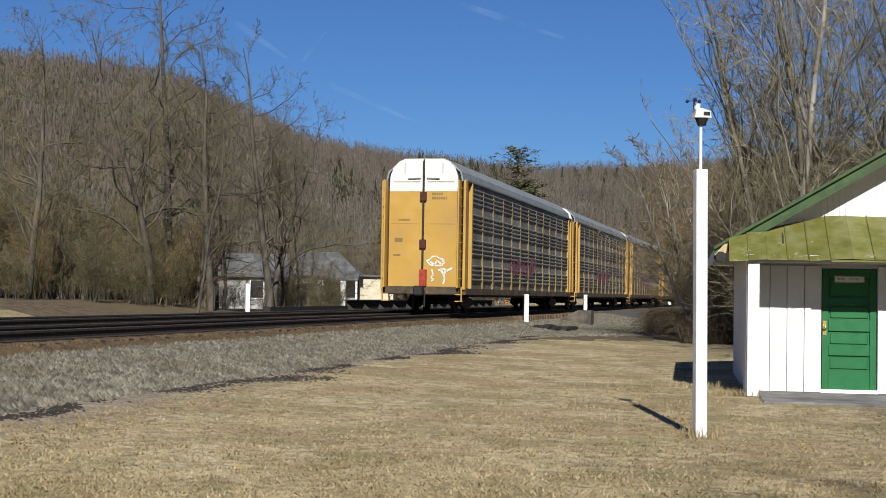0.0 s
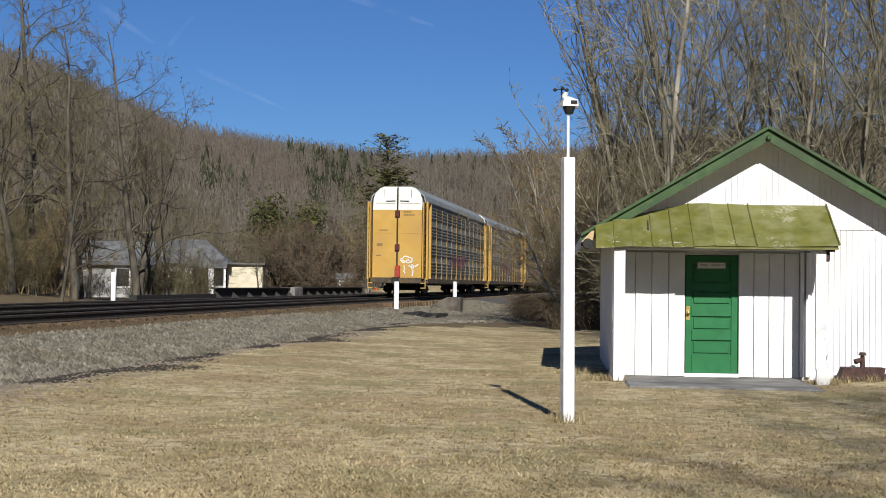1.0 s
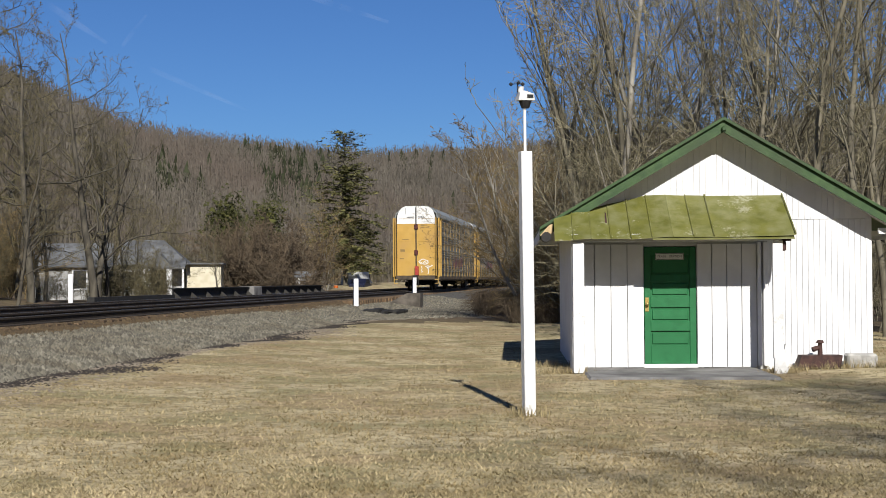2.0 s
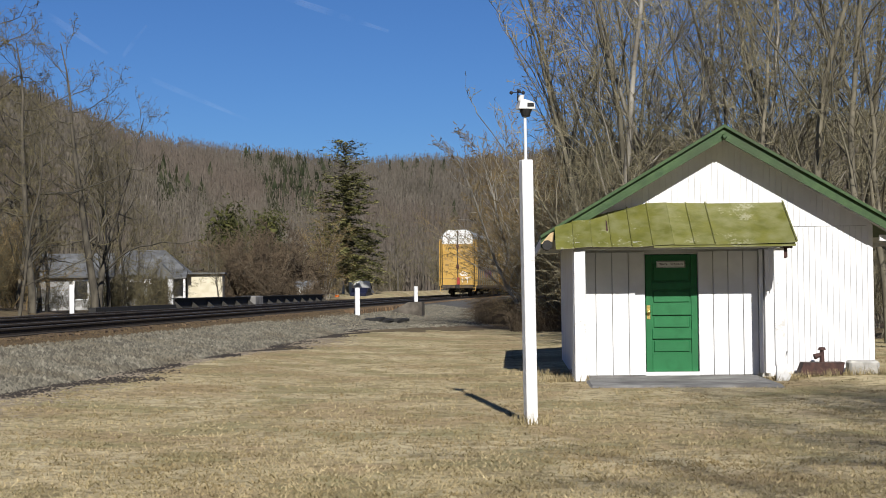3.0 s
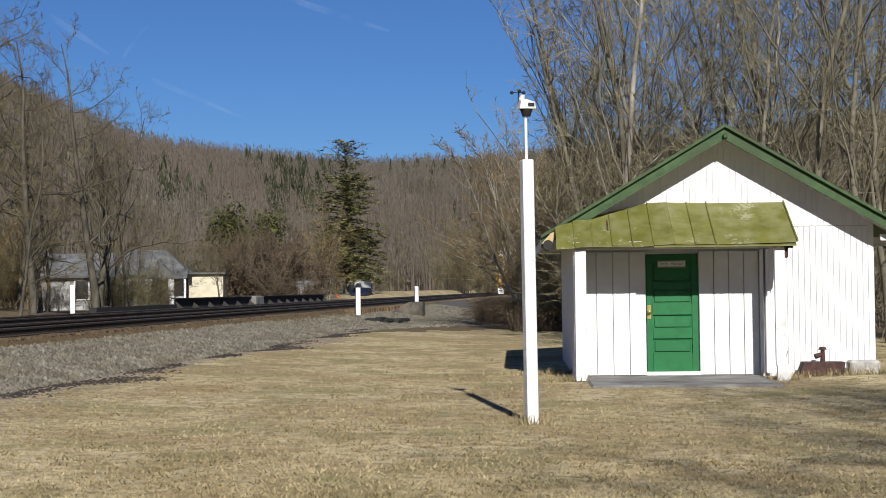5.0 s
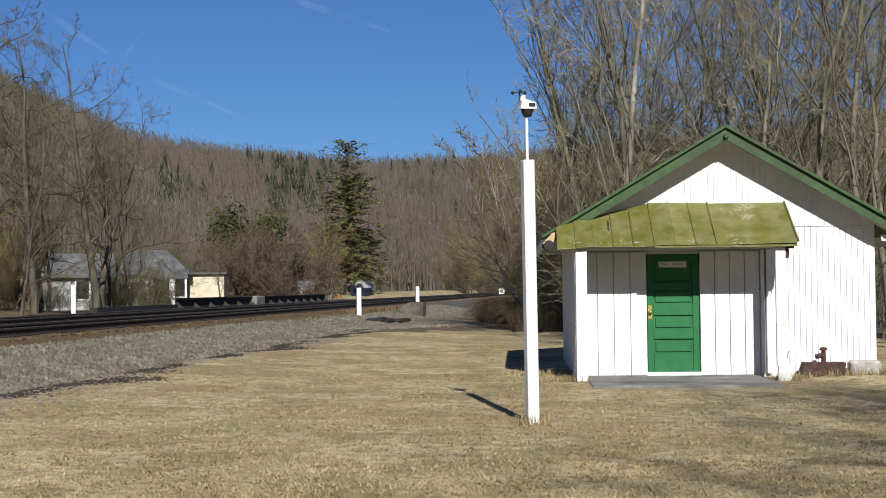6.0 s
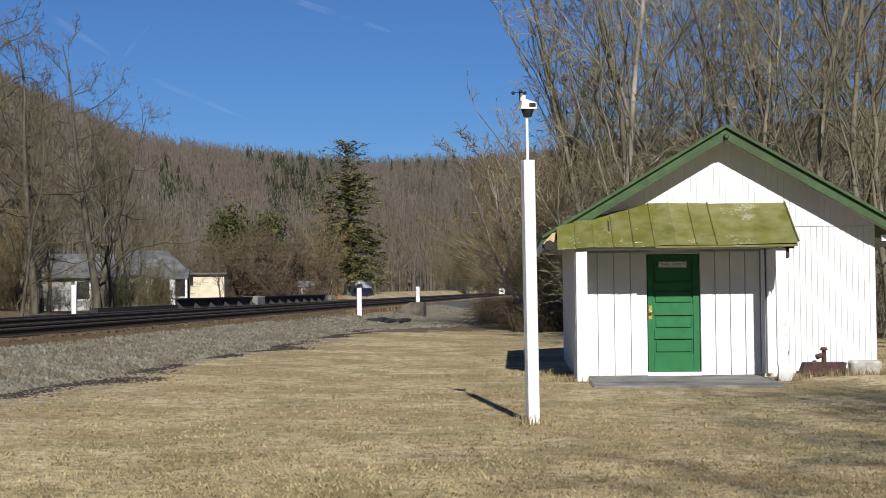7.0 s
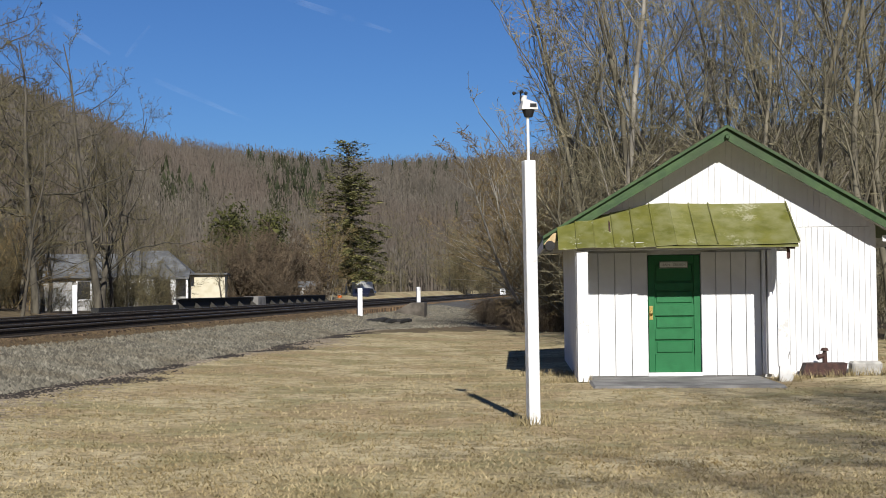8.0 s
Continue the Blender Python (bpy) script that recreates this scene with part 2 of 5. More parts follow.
# steel a little lighter than the girders: sunlight on the braces, put into colour
M_BRACE = material("sunlit_grey_steel", (0.018, 0.017, 0.014), (0.035, 0.032, 0.027), 5, 0.8, 0.2)
M_CREAM = material("cream_wall_paint", (0.465, 0.420, 0.300), (0.540, 0.495, 0.375), 2, 0.7, 0.1)
M_NAVY = material("dark_blue_car_paint", (0.009, 0.011, 0.026), (0.015, 0.017, 0.038), 2, 0.35, 0)
M_ORANGE = material("orange_plastic", (0.562, 0.120, 0.015), (0.637, 0.165, 0.022), 4, 0.5, 0)
M_OLIVE = material("olive_evergreen", (0.025, 0.029, 0.005), (0.059, 0.059, 0.013), 0.7, 0.85, 0, per_island=0.4)


# ---- building helpers ----
def part(name, bm, mat, parent=None, label="", smooth=False):
    me = bpy.data.meshes.new(name)
    bm.to_mesh(me)
    bm.free()
    for p in me.polygons:
        p.use_smooth = smooth
    me.materials.append(mat)
    ob = new(name, me)
    if parent:
        ob.parent = parent
    if label:
        ob["label"] = label
    return ob


def thing(name, m, label, category, group="", kind=""):
    ob = new(name)
    ob.matrix_basis = m
    return tagged(ob, label, category, group, kind)


def box(bm, x0, x1, y0, y1, z0, z1, bevel=0.0):
    vs = [bm.verts.new((x, y, z)) for z in (z0, z1) for y in (y0, y1) for x in (x0, x1)]
    fs = [bm.faces.new([vs[i] for i in q]) for q in ((0, 2, 3, 1), (4, 5, 7, 6), (0, 1, 5, 4), (2, 6, 7, 3), (0, 4, 6, 2), (1, 3, 7, 5))]
    if bevel:
        es = list({e for f in fs for e in f.edges})
        bmesh.ops.bevel(bm, geom=es, offset=bevel, segments=1, affect="EDGES", profile=0.5)
    return bm


def boxed(*dims, bevel=0.0):
    return box(bmesh.new(), *dims, bevel=bevel)


def tube(bm, p0, p1, r0, r1=None, n=10, caps=True):
    p0, p1 = Vector(p0), Vector(p1)
    r1 = r0 if r1 is None else r1
    d = (p1 - p0).normalized()
    a = d.orthogonal().normalized()
    b = d.cross(a)
    rings = []
    for p, r in ((p0, r0), (p1, r1)):
        rings.append([bm.verts.new(p + (a * math.cos(k * math.tau / n) + b * math.sin(k * math.tau / n)) * r) for k in range(n)])
    for k in range(n):
        bm.faces.new((rings[0][k], rings[0][(k + 1) % n], rings[1][(k + 1) % n], rings[1][k]))
    if caps:
        bm.faces.new(rings[0][::-1])
        bm.faces.new(rings[1])
    return bm


def prism(bm, outline, axis_from, axis_to, axis="y"):
    """An outline of (a, b) drawn out along an axis: y takes (x, z), x takes (y, z), z takes (x, y)."""
    def v(a, b, c):
        return {"y": (a, c, b), "x": (c, a, b), "z": (a, b, c)}[axis]
    lo = [bm.verts.new(v(a, b, axis_from)) for a, b in outline]
    hi = [bm.verts.new(v(a, b, axis_to)) for a, b in outline]
    k = len(outline)
    for i in range(k):
        bm.faces.new((lo[i], lo[(i + 1) % k], hi[(i + 1) % k], hi[i]))
    bm.faces.new(lo[::-1])
    bm.faces.new(hi)
    bmesh.ops.recalc_face_normals(bm, faces=bm.faces)
    return bm


def raw_mesh(name, verts, faces, mat, parent=None):
    """A mesh from arrays: verts (n, 3), faces (m, 3 or 4)."""
    me = bpy.data.meshes.new(name)
    verts, faces = np.asarray(verts, dtype=np.float32), np.asarray(faces, dtype=np.int32)
    k = faces.shape[1]
    me.vertices.add(len(verts))
    me.vertices.foreach_set("co", verts.ravel())
    me.loops.add(faces.size)
    me.loops.foreach_set("vertex_index", faces.ravel())
    me.polygons.add(len(faces))
    me.polygons.foreach_set("loop_start", np.arange(0, faces.size, k, dtype=np.int32))
    me.update(calc_edges=True)
    me.validate()
    me.materials.append(mat)
    ob = new(name, me)
    if parent:
        ob.parent = parent
    return ob


# ---- the lie of the land ----
TRACK_X0, TRACK_S, RAIL_Z = -13.05, 0.121, 0.78
TRACK_YAW = -math.degrees(math.atan(TRACK_S))


def on_track(u, y):
    """The x of a line beside the near track, u metres to its right."""
    return TRACK_X0 + TRACK_S * y + u


def smooth(a, b, x):
    t = np.clip((np.asarray(x, float) - a) / (b - a), 0, 1)
    return t * t * (3 - 2 * t)


def ground_z(x, y):
    x, y = np.asarray(x, float), np.asarray(y, float)
    u = x - (TRACK_X0 + TRACK_S * y)
    z = -0.06 + 0.13 * (1 - smooth(4.5, 9, u)) * smooth(-1, 3, u)
    z = z + 0.10 * smooth(30, 48, y) * smooth(3, 8, u)
    z = z - 0.05 * smooth(3, 6, x) * (1 - smooth(19, 23, y)) + 0.07 * smooth(5.6, 7.0, x) * smooth(21, 23.5, y) * (1 - smooth(28, 34, y))
    z = z + 0.25 * (1 - smooth(-14, -8, u))
    z = z + 0.75 * (1 - smooth(-17, -10, u)) * (1 - smooth(-24, -17, x)) * (1 - smooth(68, 84, y)) * smooth(0, 20, y)
    z = z + 0.95 * smooth(-24, -17, u) * (1 - smooth(-12, -9.5, u)) * smooth(125, 165, y) * (1 - smooth(260, 330, y))
    # the wooded ridges across the valley
    bearing = np.arctan2(x, np.maximum(y, 1e-3))
    d = np.hypot(x, y)
    el = np.interp(bearing, BEARING, ELEV)
    start, crest = np.interp(bearing, BEARING, FOOT), np.interp(bearing, BEARING, CREST)
    rise = smooth(0, 1, (d - start) / (crest - start)) * 0.75 + 0.25 * np.clip((d - start) / (crest - start), 0, 1)
    z = z + np.where(y > 20, rise * (el * crest), 0) * (1 - smooth(1, 1.6, d / crest))
    # an unseen hill behind the lawn, added to cut sky light on shaded walls
    z = z + np.where(y < 0, 95 * smooth(40, 260, -y) * (1 - smooth(300, 700, -y)), 0)
    return z


BEARING = np.array([-1.2, -0.43, -0.35, -0.305, -0.26, -0.215, -0.19, -0.153, -0.117, -0.081, -0.049, -0.009, 0.02, 0.12, 0.3, 1.2])
ELEV = np.array([0.125, 0.136, 0.133, 0.128, 0.111, 0.095, 0.0925, 0.0895, 0.0865, 0.0825, 0.0805, 0.0835, 0.0825, 0.09, 0.10, 0.10])
FOOT = np.array([140, 140, 150, 160, 190, 230, 255, 285, 300, 310, 318, 325, 330, 300, 200, 200])
CREST = np.array([420, 420, 430, 450, 520, 640, 710, 790, 820, 840, 855, 870, 880, 800, 600, 600])


def build_ground():
    near = np.concatenate([np.arange(-40, -12, 1.0), np.arange(-12, 24, 0.5), np.arange(24, 40.1, 1.0)])
    xs = np.unique(np.concatenate([np.linspace(-1500, -300, 14), np.linspace(-300, -40, 40), near, np.linspace(40, 300, 30), np.linspace(300, 1500, 14)]))
    ys = np.unique(np.concatenate([np.linspace(-1500, -60, 14), np.arange(-60, 24, 1.5), np.arange(24, 62, 0.5), np.arange(62, 90, 1.5), np.linspace(90, 300, 50), np.linspace(300, 1000, 60), np.linspace(1000, 2500, 12)]))
    gx, gy = np.meshgrid(xs, ys)
    verts = np.stack([gx, gy, ground_z(gx, gy)], -1).reshape(-1, 3)
    nx, ny = len(xs), len(ys)
    i = (np.arange(ny - 1)[:, None] * nx + np.arange(nx - 1)[None]).ravel()
    faces = np.stack([i, i + 1, i + nx + 1, i + nx], -1)
    ob = raw_mesh("ground", verts, faces, M_LAWN)
    ob.data.materials.append(M_SCRUB)
    ob.data.materials.append(M_HILL)
    ob.data.materials.append(M_SOIL)
    c = verts[faces].mean(1)
    u = c[:, 0] - (TRACK_X0 + TRACK_S * c[:, 1])
    far = np.hypot(c[:, 0], c[:, 1])
    edge = 47 + 2 * np.sin(c[:, 0] * 0.5) + np.random.default_rng(2).normal(0, 0.5, len(c)) - np.clip(c[:, 0] - 3, 0, 99) * 0.9
    idx = np.where(((u < 0) & ~((u > -15.5) & (u < -9) & (c[:, 1] < 62))) | (c[:, 1] > np.maximum(edge, 27)), 1, 0)
    idx = np.where((u > 4) & (u < 8.5) & (c[:, 1] > 52 + np.sin(c[:, 0] * 1.3)) & (c[:, 1] < 200), 3, idx)
    idx = np.where((u > -24) & (u < -9) & (c[:, 1] > 140) & (c[:, 1] < 300), 0, idx)
    idx = np.where((far > 45) & (c[:, 2] > 2.5), 2, idx)
    ob.data.polygons.foreach_set("material_index", idx.astype(np.int32))
    ob.data.polygons.foreach_set("use_smooth", np.ones(len(faces), dtype=bool))
    tagged(ob, "dry winter lawn and leaf-littered valley floor rising to hills", "ground", kind="structure")


def build_ballast():
    # the bed under both tracks, with its sloped shoulders
    ys = np.concatenate([np.arange(-60, 60, 1.0), np.arange(60, 420, 4.0)])
    prof = [(-9.2, -0.25), (-6.6, 0.5), (-5.7, RAIL_Z - 0.19), (-3.0, RAIL_Z - 0.20), (-2.1, RAIL_Z - 0.24), (-1.3, RAIL_Z - 0.20), (1.22, RAIL_Z - 0.21), (1.34, RAIL_Z - 0.27), (2.0, RAIL_Z - 0.35), (3.2, 0.27), (4.3, 0.10), (4.9, -0.15)]
    rng = np.random.default_rng(3)
    verts, k = [], len(prof)
    for y in ys:
        for u, z in prof:
            verts.append((on_track(u, y), y, z + rng.normal(0, 0.008)))
    faces = [(r * k + c, r * k + c + 1, (r + 1) * k + c + 1, (r + 1) * k + c) for r in range(len(ys) - 1) for c in range(k - 1)]
    ob = raw_mesh("ballast_bed", verts, faces, M_BALLAST)
    tagged(ob, "grey crushed-stone railway bed with sloping shoulder", "ballast", kind="structure")
    for name, u0, y0, y1, n, s0, s1, seed in (("ballast_stones", 1.80, 11, 46, 42000, 0.032, 0.095, 5), ("ballast_stones", 1.80, 40, 90, 9000, 0.03, 0.07, 6)):
        r = np.random.default_rng(seed)
        y = y0 + (y1 - y0) * r.random(n) ** 1.3
        u = u0 + (4.7 - u0) * r.random(n) ** 0.95
        z = np.interp(u, [p[0] for p in prof], [p[1] for p in prof])
        c = np.stack([TRACK_X0 + TRACK_S * y + u, y, z + 0.012], -1)
        rocks(name, c, s0, s1, r, M_STONE, "loose grey crushed stones on the track shoulder")
    # rust-stained stones beside the tie ends, then thin dirt fading into the lawn
    r = np.random.default_rng(9)
    pu, pz = [p[0] for p in prof], [p[1] for p in prof]
    n = 17000
    y = 11 + 60 * r.random(n) ** 1.3
    u = 1.16 + np.abs(r.normal(0, 0.40, n))
    rocks("stained_stones", np.stack([TRACK_X0 + TRACK_S * y + u, y, np.interp(u, pu, pz) + 0.025], -1), 0.025, 0.05, r, M_RUSTSTONE, "rust-brown stained stones beside the sleeper ends")
    n = 26000
    y = 9 + 48 * r.random(n) ** 1.2
    u = 4.25 + 0.25 * np.sin(y * 0.55) + np.abs(r.normal(0, 0.45 + 0.25 * np.sin(y * 0.33 + 2), n))
    x = TRACK_X0 + TRACK_S * y + u
    rocks("dirt_crumbs", np.stack([x, y, np.maximum(ground_z(x, y), np.interp(u, pu, pz)) + 0.002], -1), 0.02, 0.07, r, M_SOIL, "bare greyish dirt between ballast and lawn", flat=0.10)
    # loose stone spread beside the bridge
    n = 12000
    y = 49 + 34 * r.random(n)
    u = 4.2 + np.abs(r.normal(0, 2.0, n)) * np.clip((y - 46) / 10, 0.15, 1)
    x = TRACK_X0 + TRACK_S * y + u
    rocks("gravel_spread", np.stack([x, y, np.maximum(ground_z(x, y), np.interp(u, pu, pz)) + 0.015], -1), 0.03, 0.09, r, M_STONE, "loose grey stone spread beside the bridge end", flat=0.6)
    # dark cinders along the toe of the bed
    r = np.random.default_rng(8)
    n = 13000
    y = 10 + 45 * r.random(n)
    centre = 4.55 + 0.35 * np.sin(y * 0.6) + 0.25 * np.sin(y * 1.7)
    u = centre + r.normal(0, 0.20, n) * (0.6 + 0.8 * (np.sin(y * 0.37) > 0))
    keep = np.sin(y * 0.9 + 1) + np.sin(y * 2.3) + r.normal(0, 0.4, n) > -0.9
    y, u = y[keep], u[keep]
    x = TRACK_X0 + TRACK_S * y + u
    rocks("cinders", np.stack([x, y, np.maximum(ground_z(x, y), np.interp(u, [p[0] for p in prof], [p[1] for p in prof])) + 0.005], -1), 0.018, 0.06, r, M_CINDER, "dark cinders and clinker along the toe of the ballast", flat=0.35)


def rocks(name, c, s0, s1, r, mat, label, flat=0.75):
    n = len(c)
    base = np.array([(1, 0, -0.5), (-1, 0, -0.5), (0, 1, -0.5), (0, -1, -0.5), (0, 0, 1)], float)
    tri = np.array([(0, 2, 4), (2, 1, 4), (1, 3, 4), (3, 0, 4)])
    s = s0 + (s1 - s0) * r.random((n, 1, 1))
    v = base[None] * s * (0.6 + 0.7 * r.random((n, 5, 1))) * np.array([1, 1, flat])
    a = r.random(n) * math.tau
    rot = np.zeros((n, 3, 3))
    rot[:, 0, 0], rot[:, 0, 1], rot[:, 1, 0], rot[:, 1, 1], rot[:, 2, 2] = np.cos(a), -np.sin(a), np.sin(a), np.cos(a), 1
    v = np.einsum("nij,nkj->nki", rot, v) + c[:, None]
    f = tri[None] + np.arange(n)[:, None, None] * 5
    tagged(raw_mesh(name, v.reshape(-1, 3), f.reshape(-1, 3), mat), label, "stones", kind="stuff")


def build_track(u, label, name):
    y0, y1 = -40.0, 420.0
    ang = radians(TRACK_YAW)
    t = thing(name, pose(on_track(u, 0), 0, 0, 0, 0, TRACK_YAW), label, "railway track", "railway tracks", "structure")
    for side in (-0.76, 0.76):
        prof = [(-0.07, 0), (0.07, 0), (0.07, 0.015), (0.012, 0.035), (0.012, 0.125), (0.037, 0.135), (0.037, 0.168), (0.028, 0.175), (-0.028, 0.175), (-0.037, 0.168), (-0.037, 0.135), (-0.012, 0.125), (-0.012, 0.035), (-0.07, 0.015)]
        rail = part("rail", prism(bmesh.new(), [(a + side, RAIL_Z - 0.178 + b) for a, b in prof], y0, y1), M_RAIL, t)
        part("rail_head", boxed(side - 0.026, side + 0.026, y0, y1, RAIL_Z - 0.006, RAIL_Z + 0.002), M_RAILHEAD, rail)
    me = boxed(-1.30, 1.30, -0.115, 0.115, RAIL_Z - 0.36, RAIL_Z - 0.178, bevel=0.012)
    first = part("sleeper", me, M_TIE, t)
    first.location = (0, 6, 0)
    rng = random.Random(int(u * 10) + 50)
    n = 190 if u > -1 else 110
    for k in range(1, n):
        o = first.copy()
        scene.collection.objects.link(o)
        o.parent = t
        o.location = (rng.uniform(-0.05, 0.05), 6 + k * 0.52, rng.uniform(-0.012, 0.008))
        o.rotation_euler = (0, 0, rng.uniform(-0.02, 0.02))
    bm = bmesh.new()
    for k in range(240):
        y = 6 + n * 0.52 + k * 0.9
        box(bm, -1.3, 1.3, y - 0.12, y + 0.12, RAIL_Z - 0.36, RAIL_Z - 0.178)
    far = part("far_sleepers", bm, M_TIE, t)
    far["kind"] = "stuff"


def build_bridge():
    # plate girders with knee braces on the far side of the second track, and the near-side deck edge
    t = thing("girder_bridge", pose(on_track(-7.3, 0), 0, 0, 0, 0, TRACK_YAW), "dark steel plate girder bridge with triangular knee braces", "bridge")
    for y0, y1 in ((66.0, 79.5), (81.5, 100.0)):
        g = part("girder", boxed(-0.03, 0.03, y0, y1, -0.3, RAIL_Z + 0.34), M_DARK, t)
        part("flange", boxed(-0.16, 0.16, y0 - 0.03, y1 + 0.03, RAIL_Z + 0.342, RAIL_Z + 0.39), M_DARK, g)
        k = int((y1 - y0) / 2.3)
        for i in range(k + 1):
            y = y0 + 0.15 + (y1 - y0 - 0.3) * i / k
            part("knee_brace", prism(bmesh.new(), [(0.03, RAIL_Z + 0.22), (0.62, RAIL_Z - 0.28), (0.03, RAIL_Z - 0.28)], y - 0.04, y + 0.04), M_BRACE, g)
    part("pier_block", boxed(-0.5, 0.4, 79.6, 81.4, -0.3, RAIL_Z + 0.40, bevel=0.05), M_CONCRETE, t, "weathered concrete pier block")
    part("deck_kerb", boxed(-0.15, 0.15, 55.6, 65.9, RAIL_Z - 0.3, RAIL_Z + 0.10), M_DARK, t)
    w = 9.2
    part("near_girder", boxed(w - 0.05, w + 0.05, 61.5, 80.0, -0.5, RAIL_Z - 0.36), M_DARK, t)
    for k in range(40):
        y = 61.8 + k * 0.46
        part("bridge_tie", boxed(w - 0.3, w + 0.22, y - 0.12, y + 0.12, RAIL_Z - 0.37, RAIL_Z - 0.17), M_TIE, t)


def build_abutment():
    bm = prism(bmesh.new(), [(-1.10, -0.35), (0.36, -0.35), (0.36, 0.85), (-0.28, 0.85), (-1.10, 0.42)], -0.55, 0.55, "y")
    ob = part("bridge_abutment", bm, M_OLDCONCRETE)
    ob.matrix_basis = pose(-1.20, 68, 0.0, 0, 0, TRACK_YAW)
    tagged(ob, "weathered concrete abutment block beside the bridge", "abutment")


def marker_post(x, y, z, h, r=0.13):
    bm = boxed(-r, r, -r, r, 0, h, bevel=0.015)
    ob = part("marker_post", bm, M_WHITE)
    ob.matrix_basis = pose(x, y, z, 0, 0, 12)
    tagged(ob, "white painted square clearance post beside the track", "post", "white track posts")


# ---- the small station building ----
SHED = pose(2.28, 24.1, 0, 0, 0, -3)
SHED_W, SHED_L = 5.06, 6.2
APEX_Z, ROOF_S = 4.19, 0.59


def roof_z(lx):
    return APEX_Z - abs(lx - SHED_W / 2) * ROOF_S


def build_shed():
    t = thing("station_shed", SHED, "small white board station building with green gable trim", "building")
    mid = SHED_W / 2
    low = roof_z(0) - 0.17
    # main walls, with the doorway let through the front
    bm = bmesh.new()
    d0, d1, dz = 1.22, 2.12, 2.045
    top = lambda x: APEX_Z - 0.17 - abs(x - mid) * ROOF_S
    for a, b in ((0.0, d0), (d1, SHED_W)):
        pts = [(a, -0.12), (b, -0.12), (b, top(b))] + ([(mid, top(mid))] if a < mid < b else []) + [(a, top(a))]
        prism(bm, pts, 0.0, 0.12)
    prism(bm, [(d0, dz), (d1, dz), (d1, top(d1)), (d0, top(d0))], 0.0, 0.12)
    part("front_wall", bm, M_WHITE, t)
    part("side_wall", boxed(0, 0.12, 0.12, SHED_L, -0.12, low), M_WHITE, t)
    part("side_wall", boxed(SHED_W - 0.12, SHED_W, 0.12, SHED_L, -0.12, low), M_WHITE, t)
    part("back_wall", prism(bmesh.new(), [(0, -0.12), (SHED_W, -0.12), (SHED_W, low), (mid, APEX_Z - 0.17), (0, low)], SHED_L, SHED_L + 0.12), M_WHITE, t)
    # grey sheet behind the boards, added to paint shade into their gaps
    bm = prism(bmesh.new(), [(0.01, -0.1), (d0 - 0.005, -0.1), (d0 - 0.005, top(d0) - 0.02), (0.01, top(0) - 0.02)], -0.0015, -0.0005)
    prism(bm, [(d1 + 0.005, -0.1), (SHED_W - 0.01, -0.1), (SHED_W - 0.01, top(SHED_W) - 0.02), (mid, top(mid) - 0.02), (d1 + 0.005, top(d1) - 0.02)], -0.0015, -0.0005)
    prism(bm, [(d0 - 0.004, dz + 0.01), (d1 + 0.004, dz + 0.01), (d1 + 0.004, top(d1) - 0.02), (d0 - 0.004, top(d0) - 0.02)], -0.0015, -0.0005)
    part("gap_shade", bm, M_GAP_SHADE, t)
    # narrow tongue-and-groove siding on the gable and the right-hand wall
    rng = random.Random(4)
    step = 0.098
    k = 0
    x = 3.32
    while x < SHED_W - 0.09:
        part("siding_board", boxed(x, x + step - 0.0038, -0.018, -0.002, -0.10 + rng.uniform(0, 0.03), min(2.48, top(x) - 0.01, top(x + step) - 0.01), bevel=0.004), M_WHITE, t)
        x += step
    x = 0.03
    while x < SHED_W - 0.06:
        zt = min(top(x), top(x + step)) - 0.005
        zb = 2.49 if x > 3.28 else 2.12
        if zt > zb + 0.03:
            w = x + step - 0.0038
            cut = [(x, zb), (w, zb), (w, top(w) - 0.005)] + ([(mid, top(mid) - 0.005)] if x < mid < w else []) + [(x, top(x) - 0.005)]
            part("siding_board", prism(bmesh.new(), cut, -0.020, -0.002), M_WHITE, t)
        x += step
    # wide boards with battens round the door
    for a, b in ((0.10, d0), (d1, 3.13)):
        n = round((b - a) / 0.262)
        w = (b - a) / n
        for i in range(n):
            part("wall_board", boxed(a + i * w + 0.006, a + (i + 1) * w - 0.006, -0.034, -0.002, -0.022, 2.08, bevel=0.004), M_WHITE, t)
    # corner boards
    part("corner_board", boxed(SHED_W - 0.085, SHED_W + 0.012, -0.034, -0.002, -0.1, top(SHED_W) - 0.02, bevel=0.006), M_WHITE, t)
    # porch: left side wall, front post, beam, right-hand return boards
    part("porch_side_wall", boxed(-0.045, 0.03, -1.02, -0.003, -0.06, 2.12), M_WHITE_WORN, t)
    part("porch_post", boxed(-0.03, 0.155, -1.10, -1.025, -0.05, 2.10, bevel=0.008), M_WHITE_WORN, t, "peeling white corner post")
    part("porch_beam", boxed(-0.05, 3.36, -1.09, -1.00, 2.105, 2.225, bevel=0.006), M_SHADED_WHITE, t)
    part("porch_post", boxed(3.21, 3.375, -1.10, -1.025, 0.18, 2.10, bevel=0.008), M_WHITE_WORN, t, "peeling white corner post")
    part("return_board", boxed(3.14, 3.20, -0.10, -0.003, 0.0, 2.10, bevel=0.006), M_WHITE, t)
    part("return_board", boxed(3.235, 3.31, -0.09, -0.003, 0.0, 2.10, bevel=0.006), M_WHITE, t)
    part("beam_bracket", boxed(3.33, 3.52, -1.07, -1.02, 2.09, 2.13), M_RUST, t, "rusted iron bracket")
    bm = boxed(3.36, 3.44, -1.07, -1.0, 1.93, 2.10, bevel=0.02)
    part("bracket_drop", bm, M_RUST, t)
    build_door(t, d0, d1, dz)
